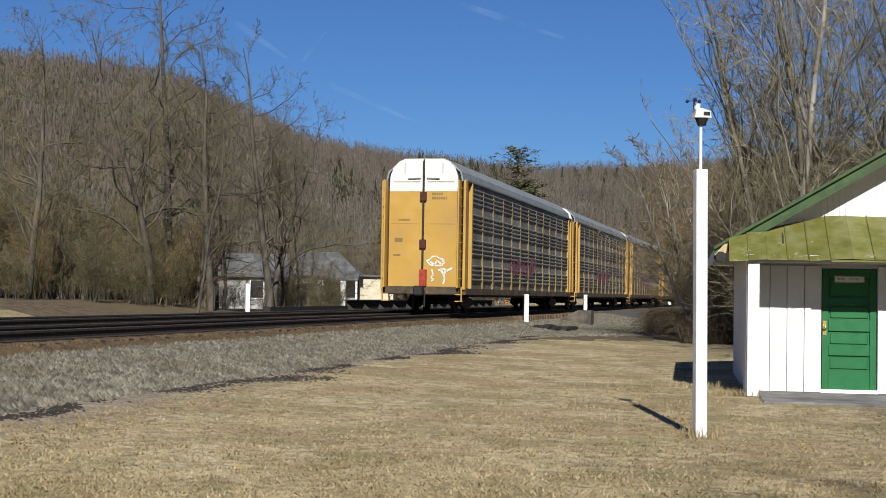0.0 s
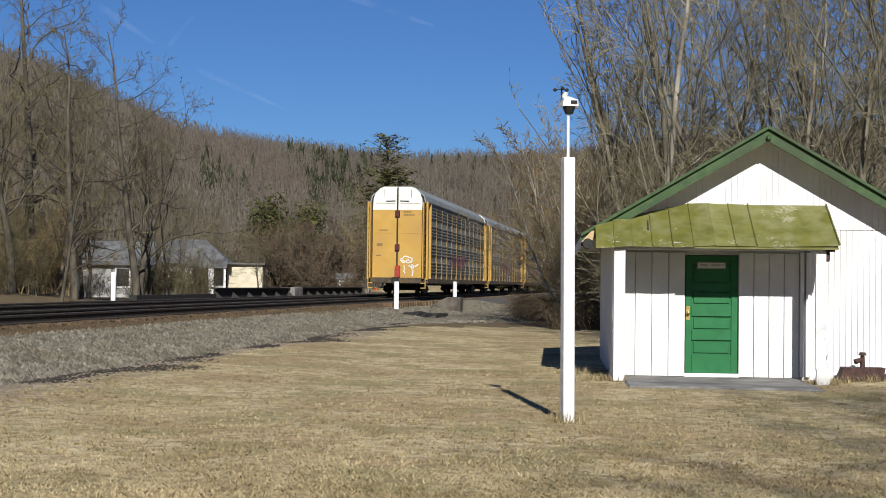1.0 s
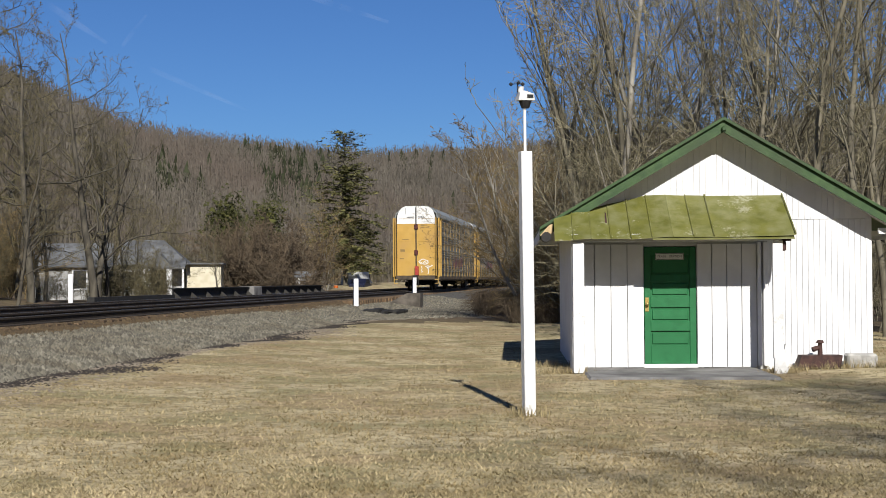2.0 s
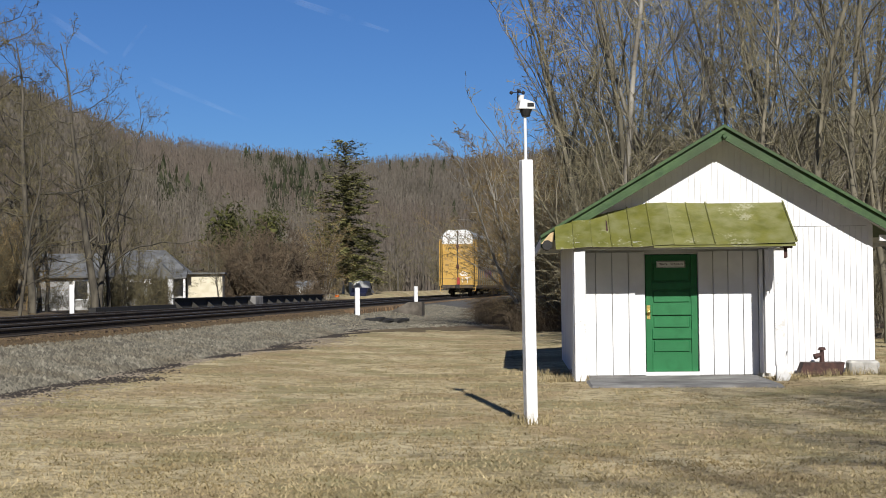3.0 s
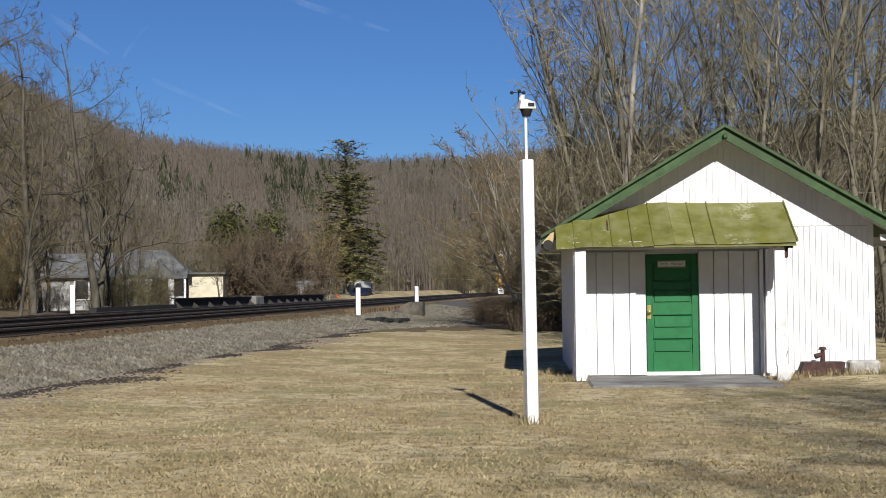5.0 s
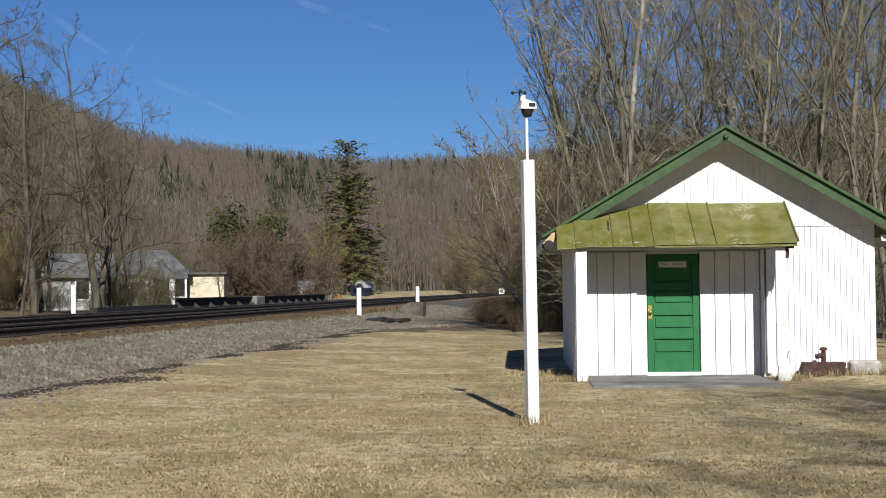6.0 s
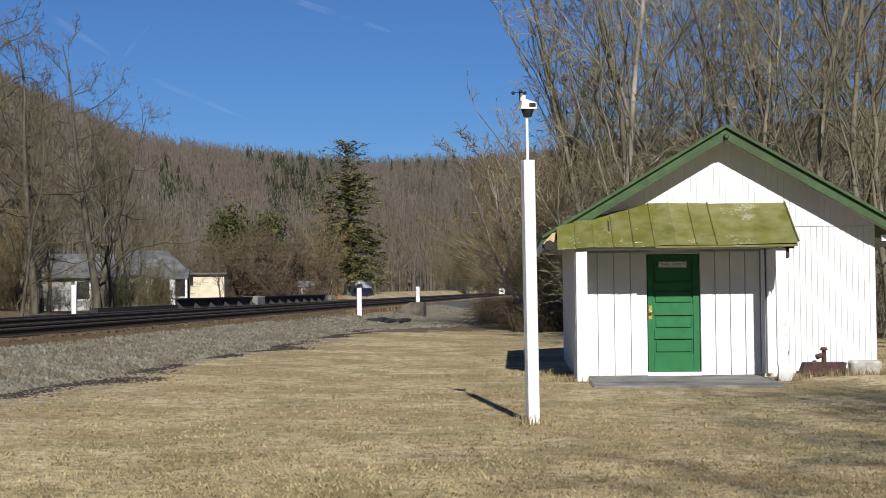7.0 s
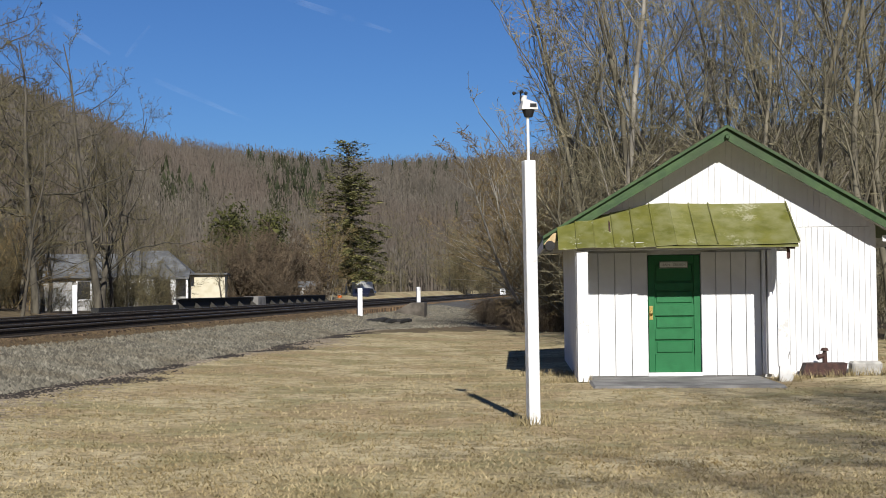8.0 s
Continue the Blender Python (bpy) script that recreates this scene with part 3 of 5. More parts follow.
    build_roof(t, mid)
    build_canopy(t)
    part("rust_patch", prism(bmesh.new(), [(0.520, -0.92), (0.550, -0.95), (0.557, -0.64), (0.535, -0.56)], 0, 0.004, "z"), M_RUST, t, "rust-red patch on the canopy").matrix_basis = Matrix.Translation((0, 0, 2.158 + 0.62 * 1.2 + 0.016)) @ Matrix.Rotation(0.5613, 4, "X")
    # doorstep slab
    part("door_slab", boxed(0.14, 3.10, -2.45, -0.046, -0.22, -0.025, bevel=0.04), M_CONCRETE, t, "worn concrete doorstep slab")
    # rotted stub of the second porch post
    bm = bmesh.new()
    prism(bm, [(3.22, -0.12), (3.40, -0.12), (3.45, 0.02), (3.40, 0.08), (3.44, 0.17), (3.385, 0.22), (3.40, 0.42), (3.37, 0.30), (3.23, 0.178)], -1.115, -1.03)
    part("rotted_post_stub", bm, M_WHITE_WORN, t, "splintered rotten white post stub")


def build_door(t, d0, d1, dz):
    door = part("door", boxed(d0 + 0.012, d1 - 0.012, 0.035, 0.075, 0.035, dz - 0.012), M_GREEN, t, "green panelled wooden door with a dark glazed top")
    # stiles and rails stand proud of recessed panels
    y0, y1 = 0.002, 0.034
    a, b = d0 + 0.012, d1 - 0.012
    for x0, x1 in ((a, a + 0.105), (b - 0.105, b)):
        part("stile", boxed(x0, x1, y0, y1, 0.035, dz - 0.012, bevel=0.004), M_GREEN, door)
    for z0, z1 in ((0.035, 0.345), (0.595, 0.76), (1.0, 1.19), (1.44, 1.56), (1.90, dz - 0.012)):
        part("door_rail", boxed(a + 0.107, b - 0.107, y0, y1, z0, z1, bevel=0.004), M_GREEN, door)
    for z0, z1 in ((0.345, 0.595), (0.76, 1.0), (1.19, 1.44), (1.56, 1.90)):
        part("door_panel", boxed(a + 0.135, b - 0.135, 0.014, 0.034, z0 + 0.03, z1 - 0.03, bevel=0.008), M_GREEN, door)
    plate = part("lock_plate", boxed(a + 0.012, a + 0.075, -0.006, 0.0015, 0.93, 1.17, bevel=0.003), M_BRASS, door, "aged brass lock plate")
    bm = tube(bmesh.new(), (a + 0.045, -0.006, 1.06), (a + 0.045, -0.045, 1.06), 0.012)
    bmesh.ops.create_uvsphere(bm, u_segments=12, v_segments=8, radius=0.032, matrix=Matrix.Translation((a + 0.045, -0.055, 1.06)))
    part("door_knob", bm, M_BRASS, plate, "brass knob", smooth=True)
    part("door_sill", boxed(d0 - 0.01, d1 + 0.01, -0.045, 0.034, -0.06, 0.033, bevel=0.005), M_WHITE_WORN, t)
    # sign over the glass
    sign = part("door_sign", boxed(1.42, 1.91, -0.010, 0.0015, 1.81, 1.925, bevel=0.003), M_SIGN, door, "small grey sign with pale border and lettering")
    rim = bmesh.new()
    for q in ((1.425, 1.905, 1.912, 1.92), (1.425, 1.905, 1.815, 1.823), (1.425, 1.433, 1.823, 1.912), (1.897, 1.905, 1.823, 1.912)):
        box(rim, q[0], q[1], -0.014, -0.0105, q[2], q[3])
    part("sign_border", rim, M_DARK, sign)
    for word, x in (("TRAIN", 1.528), ("STATION", 1.765)):
        cu = bpy.data.curves.new("lettering", "FONT")
        cu.body, cu.size, cu.align_x, cu.align_y, cu.extrude = word, 0.051, "CENTER", "CENTER", 0.001
        tmp = new("lettering", cu)
        me = bpy.data.meshes.new_from_object(tmp.evaluated_get(bpy.context.evaluated_depsgraph_get()))
        bpy.data.objects.remove(tmp)
        me.materials.clear()
        me.materials.append(M_BLACK)
        lt = new("lettering", me)
        lt.parent = sign
        lt.matrix_basis = pose(x, -0.012, 1.868, 90, 0, 0)


def build_roof(t, mid):
    over, front, back = 0.56, -0.50, SHED_L + 0.4
    th = 0.10
    for s in (-1, 1):
        xe = mid + s * (mid + over)
        z0, z1 = APEX_Z, APEX_Z - (mid + over) * ROOF_S
        slab = prism(bmesh.new(), [(mid, z0), (xe, z1), (xe, z1 - 0.045), (mid, z0 - 0.045)], front - 0.03, back)
        roof = part("roof_slope", slab, M_GREENROOF, t, "mossy green metal roof slope")
        part("rake_board", prism(bmesh.new(), [(mid, z0 - 0.047), (xe, z1 - 0.047), (xe, z1 - 0.22), (mid, z0 - 0.25)], front, front + 0.04), M_TRIM, roof, "dark green painted rake board")
        part("rake_cap", prism(bmesh.new(), [(mid, z0 + 0.004), (xe, z1 + 0.004), (xe, z1 - 0.05), (mid, z0 - 0.05)], front - 0.06, front - 0.032), M_TRIM, roof)
        part("soffit", prism(bmesh.new(), [(mid, z0 - 0.16), (xe, z1 - 0.16), (xe, z1 - 0.175), (mid, z0 - 0.175)], front + 0.042, -0.003), M_SHADED_WHITE, roof)
        part("eave_board", boxed(min(xe, xe - s * 0.03), max(xe, xe - s * 0.03), front + 0.042, back, z1 - 0.20, z1 - 0.047), M_WHITE_WORN, roof)
        for k in range(5):
            y = front + 0.2 + k * 1.4
            part("rafter_tail", boxed(min(xe - s * 0.06, xe - s * 0.5), max(xe - s * 0.06, xe - s * 0.5), y, y + 0.05, z1 - 0.15, z1 - 0.05), M_WHITE_WORN, roof)
    part("ridge_finial", tube(bmesh.new(), (mid, front - 0.03, APEX_Z - 0.20), (mid, front - 0.08, APEX_Z - 0.20), 0.045, 0.03), M_TRIM, t)
    part("gutter_end", tube(bmesh.new(), (-0.45, -0.66, 2.20), (-0.45, -0.1, 2.20), 0.085, 0.085, 12), M_BLACK, t, "rusty gutter end under the eave")


def build_canopy(t):
    part("rafter_end", prism(bmesh.new(), [(-0.56, 2.22), (-0.34, 2.26), (-0.34, 2.42), (-0.40, 2.40)], -0.60, -0.52), M_TAN_WOOD, t, "bare tan rafter end under the eave")
    can = part("canopy", prism(bmesh.new(), [(-1.2, 2.14), (-0.01, 2.895), (-0.01, 2.875), (-1.2, 2.12)], 1.26, 3.55, "x"), M_CANOPY, t, "yellow-green flaking sheet-metal canopy over the door")
    zc = lambda y: 2.155 + (y + 1.2) * (2.91 - 2.155) / 1.2
    back = lambda x: -0.005 if x > 1.26 else -0.65 + (x + 0.33) * (0.645 / 1.59)
    seams = [-0.33, -0.02, 0.27, 0.59, 0.92, 1.26, 1.60, 1.93, 2.26, 3.57]
    for i, (a, b) in enumerate(zip(seams, seams[1:])):
        cuts = [(0.0, 0.45), (0.45, 1.0)] if i < 2 else [(0.0, 1.0)]
        for c0, c1 in cuts:
            def pt(x, c, dz):
                y = -1.2 + (back(x) + 1.2) * c
                sag = 0.012 * math.sin(x * 5) + (x - 1.6) * 0.018 * (1 - c)
                return (x, y, zc(y) + dz + sag + (i % 2) * 0.006)
            bm = bmesh.new()
            g = 0.004
            lo = [bm.verts.new(pt(x, c, 0)) for x, c in ((a + g, c0), (b - g, c0), (b - g, c1 - (0.005 if c1 < 1 else 0)), (a + g, c1 - (0.005 if c1 < 1 else 0)))]
            hi = [bm.verts.new(v.co + Vector((0, 0, 0.012))) for v in lo]
            for q in range(4):
                bm.faces.new((lo[q], lo[(q + 1) % 4], hi[(q + 1) % 4], hi[q]))
            bm.faces.new(lo[::-1])
            bm.faces.new(hi)
            part("canopy_sheet", bm, M_CANOPY, can)
        # standing seam
        bm = bmesh.new()
        tube(bm, (b, -1.2, zc(-1.2) + 0.02 + (b - 1.6) * 0.018), (b, back(b), zc(back(b)) + 0.02), 0.014, 0.014, 6)
        part("standing_seam", bm, M_CANOPY, can)


def build_yard():
    # weather pole
    x, y = 1.02, 16.1
    t = thing("weather_pole", pose(x, y, float(ground_z(x, y)), 0, -0.45, 14), "white square wooden post carrying a small weather sensor", "pole")
    part("post", boxed(-0.066, 0.066, -0.066, 0.066, -0.05, 3.02, bevel=0.008), M_WHITE_WORN, t)
    part("mast", tube(bmesh.new(), (0, 0, 3.02), (0, 0, 3.60), 0.017), M_WHITE_WORN, t, "thin pale mast")
    s = part("sensor_housing", prism(bmesh.new(), [(-0.09, 3.605), (0.105, 3.605), (0.095, 3.68), (-0.02, 3.715), (-0.07, 3.70)], -0.07, 0.07), M_CARWHITE, t, "white plastic sensor housing")
    part("sensor_base", tube(bmesh.new(), (0.01, 0, 3.52), (0.01, 0, 3.605), 0.045, 0.075, 12), M_BLACK, s)
    part("sensor_window", boxed(0.01, 0.085, -0.078, -0.0705, 3.63, 3.67), M_BLACK, s)
    part("rain_cone", tube(bmesh.new(), (-0.045, 0, 3.70), (-0.045, 0, 3.765), 0.032, 0.042, 12), M_CARWHITE, s)
    part("spindle", tube(bmesh.new(), (-0.08, 0, 3.70), (-0.08, 0, 3.82), 0.008, n=6), M_BLACK, s, "black cup anemometer spindle")
    for k in range(3):
        a = k * math.tau / 3 + 0.4
        end = (-0.08 + 0.08 * math.cos(a), 0.08 * math.sin(a), 3.80)
        bm = tube(bmesh.new(), (-0.08, 0, 3.80), end, 0.005, n=5)
        bmesh.ops.create_icosphere(bm, subdivisions=1, radius=0.024, matrix=Matrix.Translation(end))
        part("wind_cup", bm, M_BLACK, t)
    # iron trough with a hand pump beside the wall
    tr = thing("pump_trough", SHED @ pose(3.72, -0.42, 0.0), "rust-brown iron trough with an old hand pump", "trough")
    part("trough_body", prism(bmesh.new(), [(-0.03, 0), (0.68, 0), (0.72, 0.20), (0.05, 0.20)], -0.16, 0.16), M_RUST, tr)
    pump = part("pump_body", tube(bmesh.new(), (0.38, 0, 0.20), (0.38, 0, 0.40), 0.042, 0.034, 12), M_RUST, tr)
    part("pump_head", tube(bmesh.new(), (0.38, 0, 0.40), (0.38, 0, 0.45), 0.07, 0.045, 12), M_RUST, pump)
    part("pump_spout", tube(bmesh.new(), (0.38, 0, 0.33), (0.25, -0.02, 0.29), 0.035, 0.045, 10), M_RUST, pump)
    b = part("stone_block", boxed(4.53, 5.03, -0.52, -0.20, -0.06, 0.22, bevel=0.035), M_BLOCK)
    b.matrix_basis = SHED
    tagged(b, "pale rough stone block against the white wall", "stone block")
    # charred sleepers near the bridge
    rng = random.Random(9)
    for k in range(9):
        ln, w = rng.uniform(0.25, 0.6), rng.uniform(0.07, 0.13)
        bm = prism(bmesh.new(), [(-ln, 0), (ln * 0.9, 0), (ln, w), (ln * 0.3, w * 1.6), (-ln * 0.7, w * 1.3)], -w, w)
        ob = part("broken_sleeper", bm, M_DARK)
        x, y = -3.0 + k * 0.19, 56 + rng.uniform(-0.5, 0.5)
        ob.matrix_basis = pose(x, y, float(ground_z(x, y)) + 0.10, rng.uniform(-12, 12), rng.uniform(-9, 9), rng.uniform(-60, 60))
        tagged(ob, "dark broken sleeper dumped on the stones", "sleeper", "dumped sleepers")


# ---- autorack cars ----
CAR_L, CAR_PITCH = 27.0, 28.3


def build_car():
    """Origin on the rail heads at the car's tail end; the car runs along +y."""
    t = thing("autorack_car", pose(0, 0, 0), "covered autorack railcar with yellow ends and grey ribbed sides", "railcar", "autorack train")
    W, top, eave, sill = 1.55, 5.72, 4.90, 0.95
    y0, y1 = 0.45, CAR_L - 0.45
    roof = [(-W + 0.08, eave), (-W + 0.16, 5.24), (-0.98, 5.60), (-0.75, top), (0.75, top), (0.98, 5.60), (W - 0.16, 5.24), (W - 0.08, eave)]
    # solid dark filler, standing in for the unlit inside seen through gaps
    part("shaded_core", prism(bmesh.new(), [(-W + 0.14, sill)] + [(a * 0.95, b - 0.05) for a, b in roof] + [(W - 0.14, sill)], y0 + 0.1, y1 - 0.1), M_DARK, t)
    # roof shell
    inner = [(a * 0.965, b - 0.035) for a, b in roof]
    part("roof", prism(bmesh.new(), roof + inner[::-1], y0, y1), M_CARROOF, t, "grey galvanised arched roof")
    # ends: two leaves with a rounded white top
    for ye, sgn in ((y0, -1), (y1, 1)):
        for s in (-1, 1):
            x = lambda v: s * v
            lower = [(x(0.03), sill - 0.05), (x(1.30), sill - 0.05), (x(1.30), 4.50), (x(0.03), 4.50)]
            upper = [(x(0.03), 4.502), (x(1.30), 4.502), (x(1.28), 5.06), (x(1.17), 5.36), (x(0.95), 5.60), (x(0.72), 5.69), (x(0.03), 5.69)]
            leaf = part("end_door", prism(bmesh.new(), lower, ye, ye + sgn * 0.10), M_YELLOW, t, "yellow steel end door leaf")
            part("door_top", prism(bmesh.new(), upper, ye, ye + sgn * 0.10), M_CARWHITE, leaf, "white rounded door top")
            part("crimp", boxed(min(x(0.1), x(1.25)), max(x(0.1), x(1.25)), min(ye + sgn * 0.10, ye + sgn * 0.115), max(ye + sgn * 0.10, ye + sgn * 0.115), 3.30, 3.335), M_YELLOW, leaf)
            grab = bmesh.new()
            yy = ye + sgn * 0.14
            tube(grab, (x(0.12), yy, 4.98), (x(0.60), yy, 4.96), 0.02, n=6)
            tube(grab, (x(0.72), yy, 5.18), (x(0.72), yy, 5.55), 0.014, n=6)
            part("grab_iron", grab, M_PANEL, leaf)
            bars = bmesh.new()
            ya, yb = sorted((ye + sgn * 0.101, ye + sgn * 0.106))
            for zb, w0, w1 in ((4.83, 0.15, 1.1),) if s < 0 else ((4.83, 0.15, 1.1), (4.36, 0.32, 0.70), (4.20, 0.32, 0.85)):
                k = w0
                while k < w1:
                    box(bars, min(x(k), x(k + 0.06)), max(x(k), x(k + 0.06)), ya, yb, zb, zb + (0.035 if zb > 4.6 else 0.09))
                    k += 0.085
            if s < 0:
                for zb, w0, w1, h in ((3.42, 0.5, 0.95, 0.06), (2.62, 0.78, 1.08, 0.16), (2.12, 0.85, 1.12, 0.05)):
                    box(bars, -w1, -w0, ya, yb, zb, zb + h)
            part("stencil_bars", bars, M_POST, leaf)["kind"] = "stuff"
            # corner post with ladder
            post = part("corner_post", boxed(min(x(1.36), x(1.42)), max(x(1.36), x(1.42)), min(ye, ye + sgn * 0.45), max(ye, ye + sgn * 0.45), sill, 4.90, bevel=0.01), M_YELLOW, t)
            part("corner_post", boxed(min(x(1.50), x(1.60)), max(x(1.50), x(1.60)), min(ye - sgn * 0.25, ye + sgn * 0.1), max(ye - sgn * 0.25, ye + sgn * 0.1), sill - 0.05, 4.90, bevel=0.01), M_YELLOW, t)
            ya, yb = sorted((ye - sgn * 1.13, ye - sgn * 0.98))
            lo_, hi_ = sorted((x(1.46), x(1.60)))
            part("corner_post", boxed(lo_, hi_, ya, yb, sill - 0.05, 4.88, bevel=0.01), M_YELLOW, t)
            ya, yb = sorted((ye - sgn * 0.97, ye - sgn * 0.26))
            lo_, hi_ = sorted((x(1.42), x(1.47)))
            part("corner_panel", boxed(lo_, hi_, ya, yb, sill, 4.86), M_POST, t, "dulled yellow corner panel")
            for k in range(3):
                lo_, hi_ = sorted((x(0.22 + k * 0.38), x(0.42 + k * 0.38)))
                ya, yb = sorted((ye + sgn * 0.101, ye + sgn * 0.17))
                part("door_clip", boxed(lo_, hi_, ya, yb, sill - 0.13, sill + 0.02 - 0.04 * (k % 2), bevel=0.01), M_GRIME, leaf)
            lad = bmesh.new()
            for k in range(11):
                z = 1.3 + k * 0.33
                tube(lad, (x(1.43), ye + sgn * 0.35, z), (x(1.56), ye + sgn * 0.02, z), 0.014, n=5)
            part("ladder_rungs", lad, M_YELLOW, post)["kind"] = "stuff"
        # locking bar, red boxes, marker lamp
        bar = part("locking_bar", boxed(-0.035, 0.035, min(ye + sgn * 0.02, ye + sgn * 0.17), max(ye + sgn * 0.02, ye + sgn * 0.17), sill + 0.5, 5.62), M_BLACK, t)
        for z in (4.30, 2.55):
            part("lock_box", boxed(-0.12, 0.12, min(ye + sgn * 0.06, ye + sgn * 0.20), max(ye + sgn * 0.06, ye + sgn * 0.20), z - 0.17, z + 0.17, bevel=0.02), M_MAROON, bar)
        part("marker_box", boxed(-0.08, 0.18, min(ye + sgn * 0.14, ye + sgn * 0.30), max(ye + sgn * 0.14, ye + sgn * 0.30), 1.0, 1.62, bevel=0.02), M_RED, bar, "faded red marker box")
        # buffer beam, step and coupler
        a, b = sorted((ye - sgn * 0.1, ye + sgn * 0.22))
        beam = part("end_sill", boxed(-1.40, 1.40, a, b, 0.70, 1.0, bevel=0.03), M_GRIME, t, "grimy brown end sill")
        for s in (-1, 1):
            for z in (0.45, 0.70):
                part("corner_step", boxed(s * 1.38 - 0.12, s * 1.38 + 0.12, a, b, z, z + 0.04), M_YELLOW, beam)
            part("step_hanger", boxed(s * 1.50 - 0.02, s * 1.50 + 0.02, a, a + 0.06, 0.45, 1.0), M_YELLOW, beam)
        cp = boxed(-0.11, 0.11, min(ye, ye + sgn * 0.75), max(ye, ye + sgn * 0.75), 0.72, 0.98, bevel=0.04)
        box(cp, -0.17, 0.17, min(ye + sgn * 0.55, ye + sgn * 0.78), max(ye + sgn * 0.55, ye + sgn * 0.78), 0.66, 1.02, bevel=0.04)
        tube(cp, (0.15, ye + sgn * 0.3, 0.85), (0.18, ye + sgn * 0.45, 0.25), 0.03, n=6)
        part("coupler", cp, M_BLACK, t)
    # sides
    n = 12
    for s in (-1, 1):
        for k in range(n):
            a = y0 + 1.15 + k * (y1 - y0 - 2.3) / n
            b = a + (y1 - y0 - 2.3) / n
            bm = bmesh.new()
            # sheet with four bands of horizontal ribs
            z = sill + 0.04
            outline = [(W - 0.07, sill)]
            for band in range(4):
                zb = sill + 0.10 + band * 0.96
                for r in range(4):
                    zz = zb + 0.18 + r * 0.17
                    outline += [(W - 0.04, zz), (W + 0.015, zz + 0.035), (W + 0.015, zz + 0.075), (W - 0.04, zz + 0.11)]
            outline += [(W - 0.04, 4.88), (W - 0.07, 4.88)]
            prism(bm, [(s * p, q) for p, q in outline], a + 0.01, b - 0.01)
            part("side_panel", bm, M_PANEL, t)
            if k and k % 1 == 0:
                pm = bmesh.new()
                lo_, hi_ = sorted((s * (W - 0.03), s * (W + 0.021)))
                box(pm, lo_, hi_, a - 0.03, a + 0.03, sill - 0.02, 4.72)
                lo_, hi_ = sorted((s * (W - 0.03), s * (W + 0.045)))
                box(pm, lo_, hi_, a - 0.06, a + 0.06, sill - 0.02, sill + 1.0)
                part("side_post", pm, M_POST, t)
        lo_, hi_ = sorted((s * 1.42, s * (W + 0.06)))
        part("side_sill", boxed(lo_, hi_, y0, y1, 0.72, sill - 0.003), M_GRIME, t, "grimy brown side sill")
        lo_, hi_ = sorted((s * (W - 0.06), s * (W + 0.05)))
        part("eave_rail", boxed(lo_, hi_, y0 + 0.1, y1 - 0.1, 4.885, 4.95), M_PANEL, t)
    # faded spray paint on the near side
    rng = random.Random(2)
    bm = bmesh.new()
    for k in range(16):
        yy = 9.0 + k * 0.42
        box(bm, W + 0.018, W + 0.022, yy, yy + rng.uniform(0.15, 0.32), 1.55 + rng.uniform(-0.1, 0.2), 2.05 + rng.uniform(0, 0.45))
    part("spray_paint", bm, M_PINK, t, "faded pink spray paint shapes")["kind"] = "stuff"
    # underframe and trucks
    part("centre_sill", boxed(-0.9, 0.9, 2.0, CAR_L - 2.0, 0.62, 0.98), M_BLACK, t)
    for yc in (3.2, CAR_L - 3.2):
        truck = part("truck", boxed(-0.95, 0.95, yc - 0.3, yc + 0.3, 0.35, 0.62), M_BLACK, t)
        for s in (-1, 1):
            part("side_frame", prism(bmesh.new(), [(yc - 1.2, 0.36), (yc - 0.8, 0.60), (yc + 0.8, 0.60), (yc + 1.2, 0.36), (yc + 0.5, 0.22), (yc - 0.5, 0.22)], s * 0.92, s * 1.04, "x"), M_BLACK, truck)
            for dy in (-0.88, 0.88):
                part("wheel", tube(bmesh.new(), (s * 0.70, yc + dy, 0.42), (s * 0.83, yc + dy, 0.42), 0.42, 0.42, 20), M_RAIL, truck)
        for dy in (-0.88, 0.88):
            part("axle", tube(bmesh.new(), (-0.7, yc + dy, 0.42), (0.7, yc + dy, 0.42), 0.08), M_BLACK, truck)
    return t


def stroke(bm, pts, w):
    """A flat painted line through (x, z) points on the car's end."""
    for (x0, z0), (x1, z1) in zip(pts, pts[1:]):
        d = Vector((x1 - x0, z1 - z0))
        n = Vector((-d.y, d.x)).normalized() * w / 2
        e = d.normalized() * w * 0.3
        q = [(x0 - e.x + n.x, z0 - e.y + n.y), (x1 + e.x + n.x, z1 + e.y + n.y), (x1 + e.x - n.x, z1 + e.y - n.y), (x0 - e.x - n.x, z0 - e.y - n.y)]
        prism(bm, q, 0.3395, 0.345)


def tail_tag(car):
    """White spray marks that only the last car's end carries."""
    bm = bmesh.new()
    rng = random.Random(5)
    loop = [(0.50 + 0.30 * math.cos(a * 0.5) * (1 + 0.15 * math.sin(a * 2.3)), 1.92 + 0.17 * math.sin(a * 0.5) * (1 + 0.2 * math.cos(a * 1.7))) for a in range(14)]
    stroke(bm, loop, 0.055)
    stroke(bm, [(0.30, 1.90), (0.45, 1.80), (0.55, 1.95), (0.70, 1.84)], 0.06)
    stroke(bm, [(0.36, 1.62), (0.40, 1.45), (0.34, 1.33), (0.43, 1.26), (0.36, 1.22)], 0.05)
    stroke(bm, [(0.62, 1.60), (0.78, 1.66), (0.92, 1.58), (1.10, 1.68)], 0.07)
    stroke(bm, [(0.70, 1.62), (0.80, 1.45), (0.90, 1.60)], 0.08)
    stroke(bm, [(0.80, 1.50), (0.84, 1.30), (0.80, 1.12)], 0.06)
    part("white_tag", bm, M_SPRAY, car, "white spray-painted scrawl")


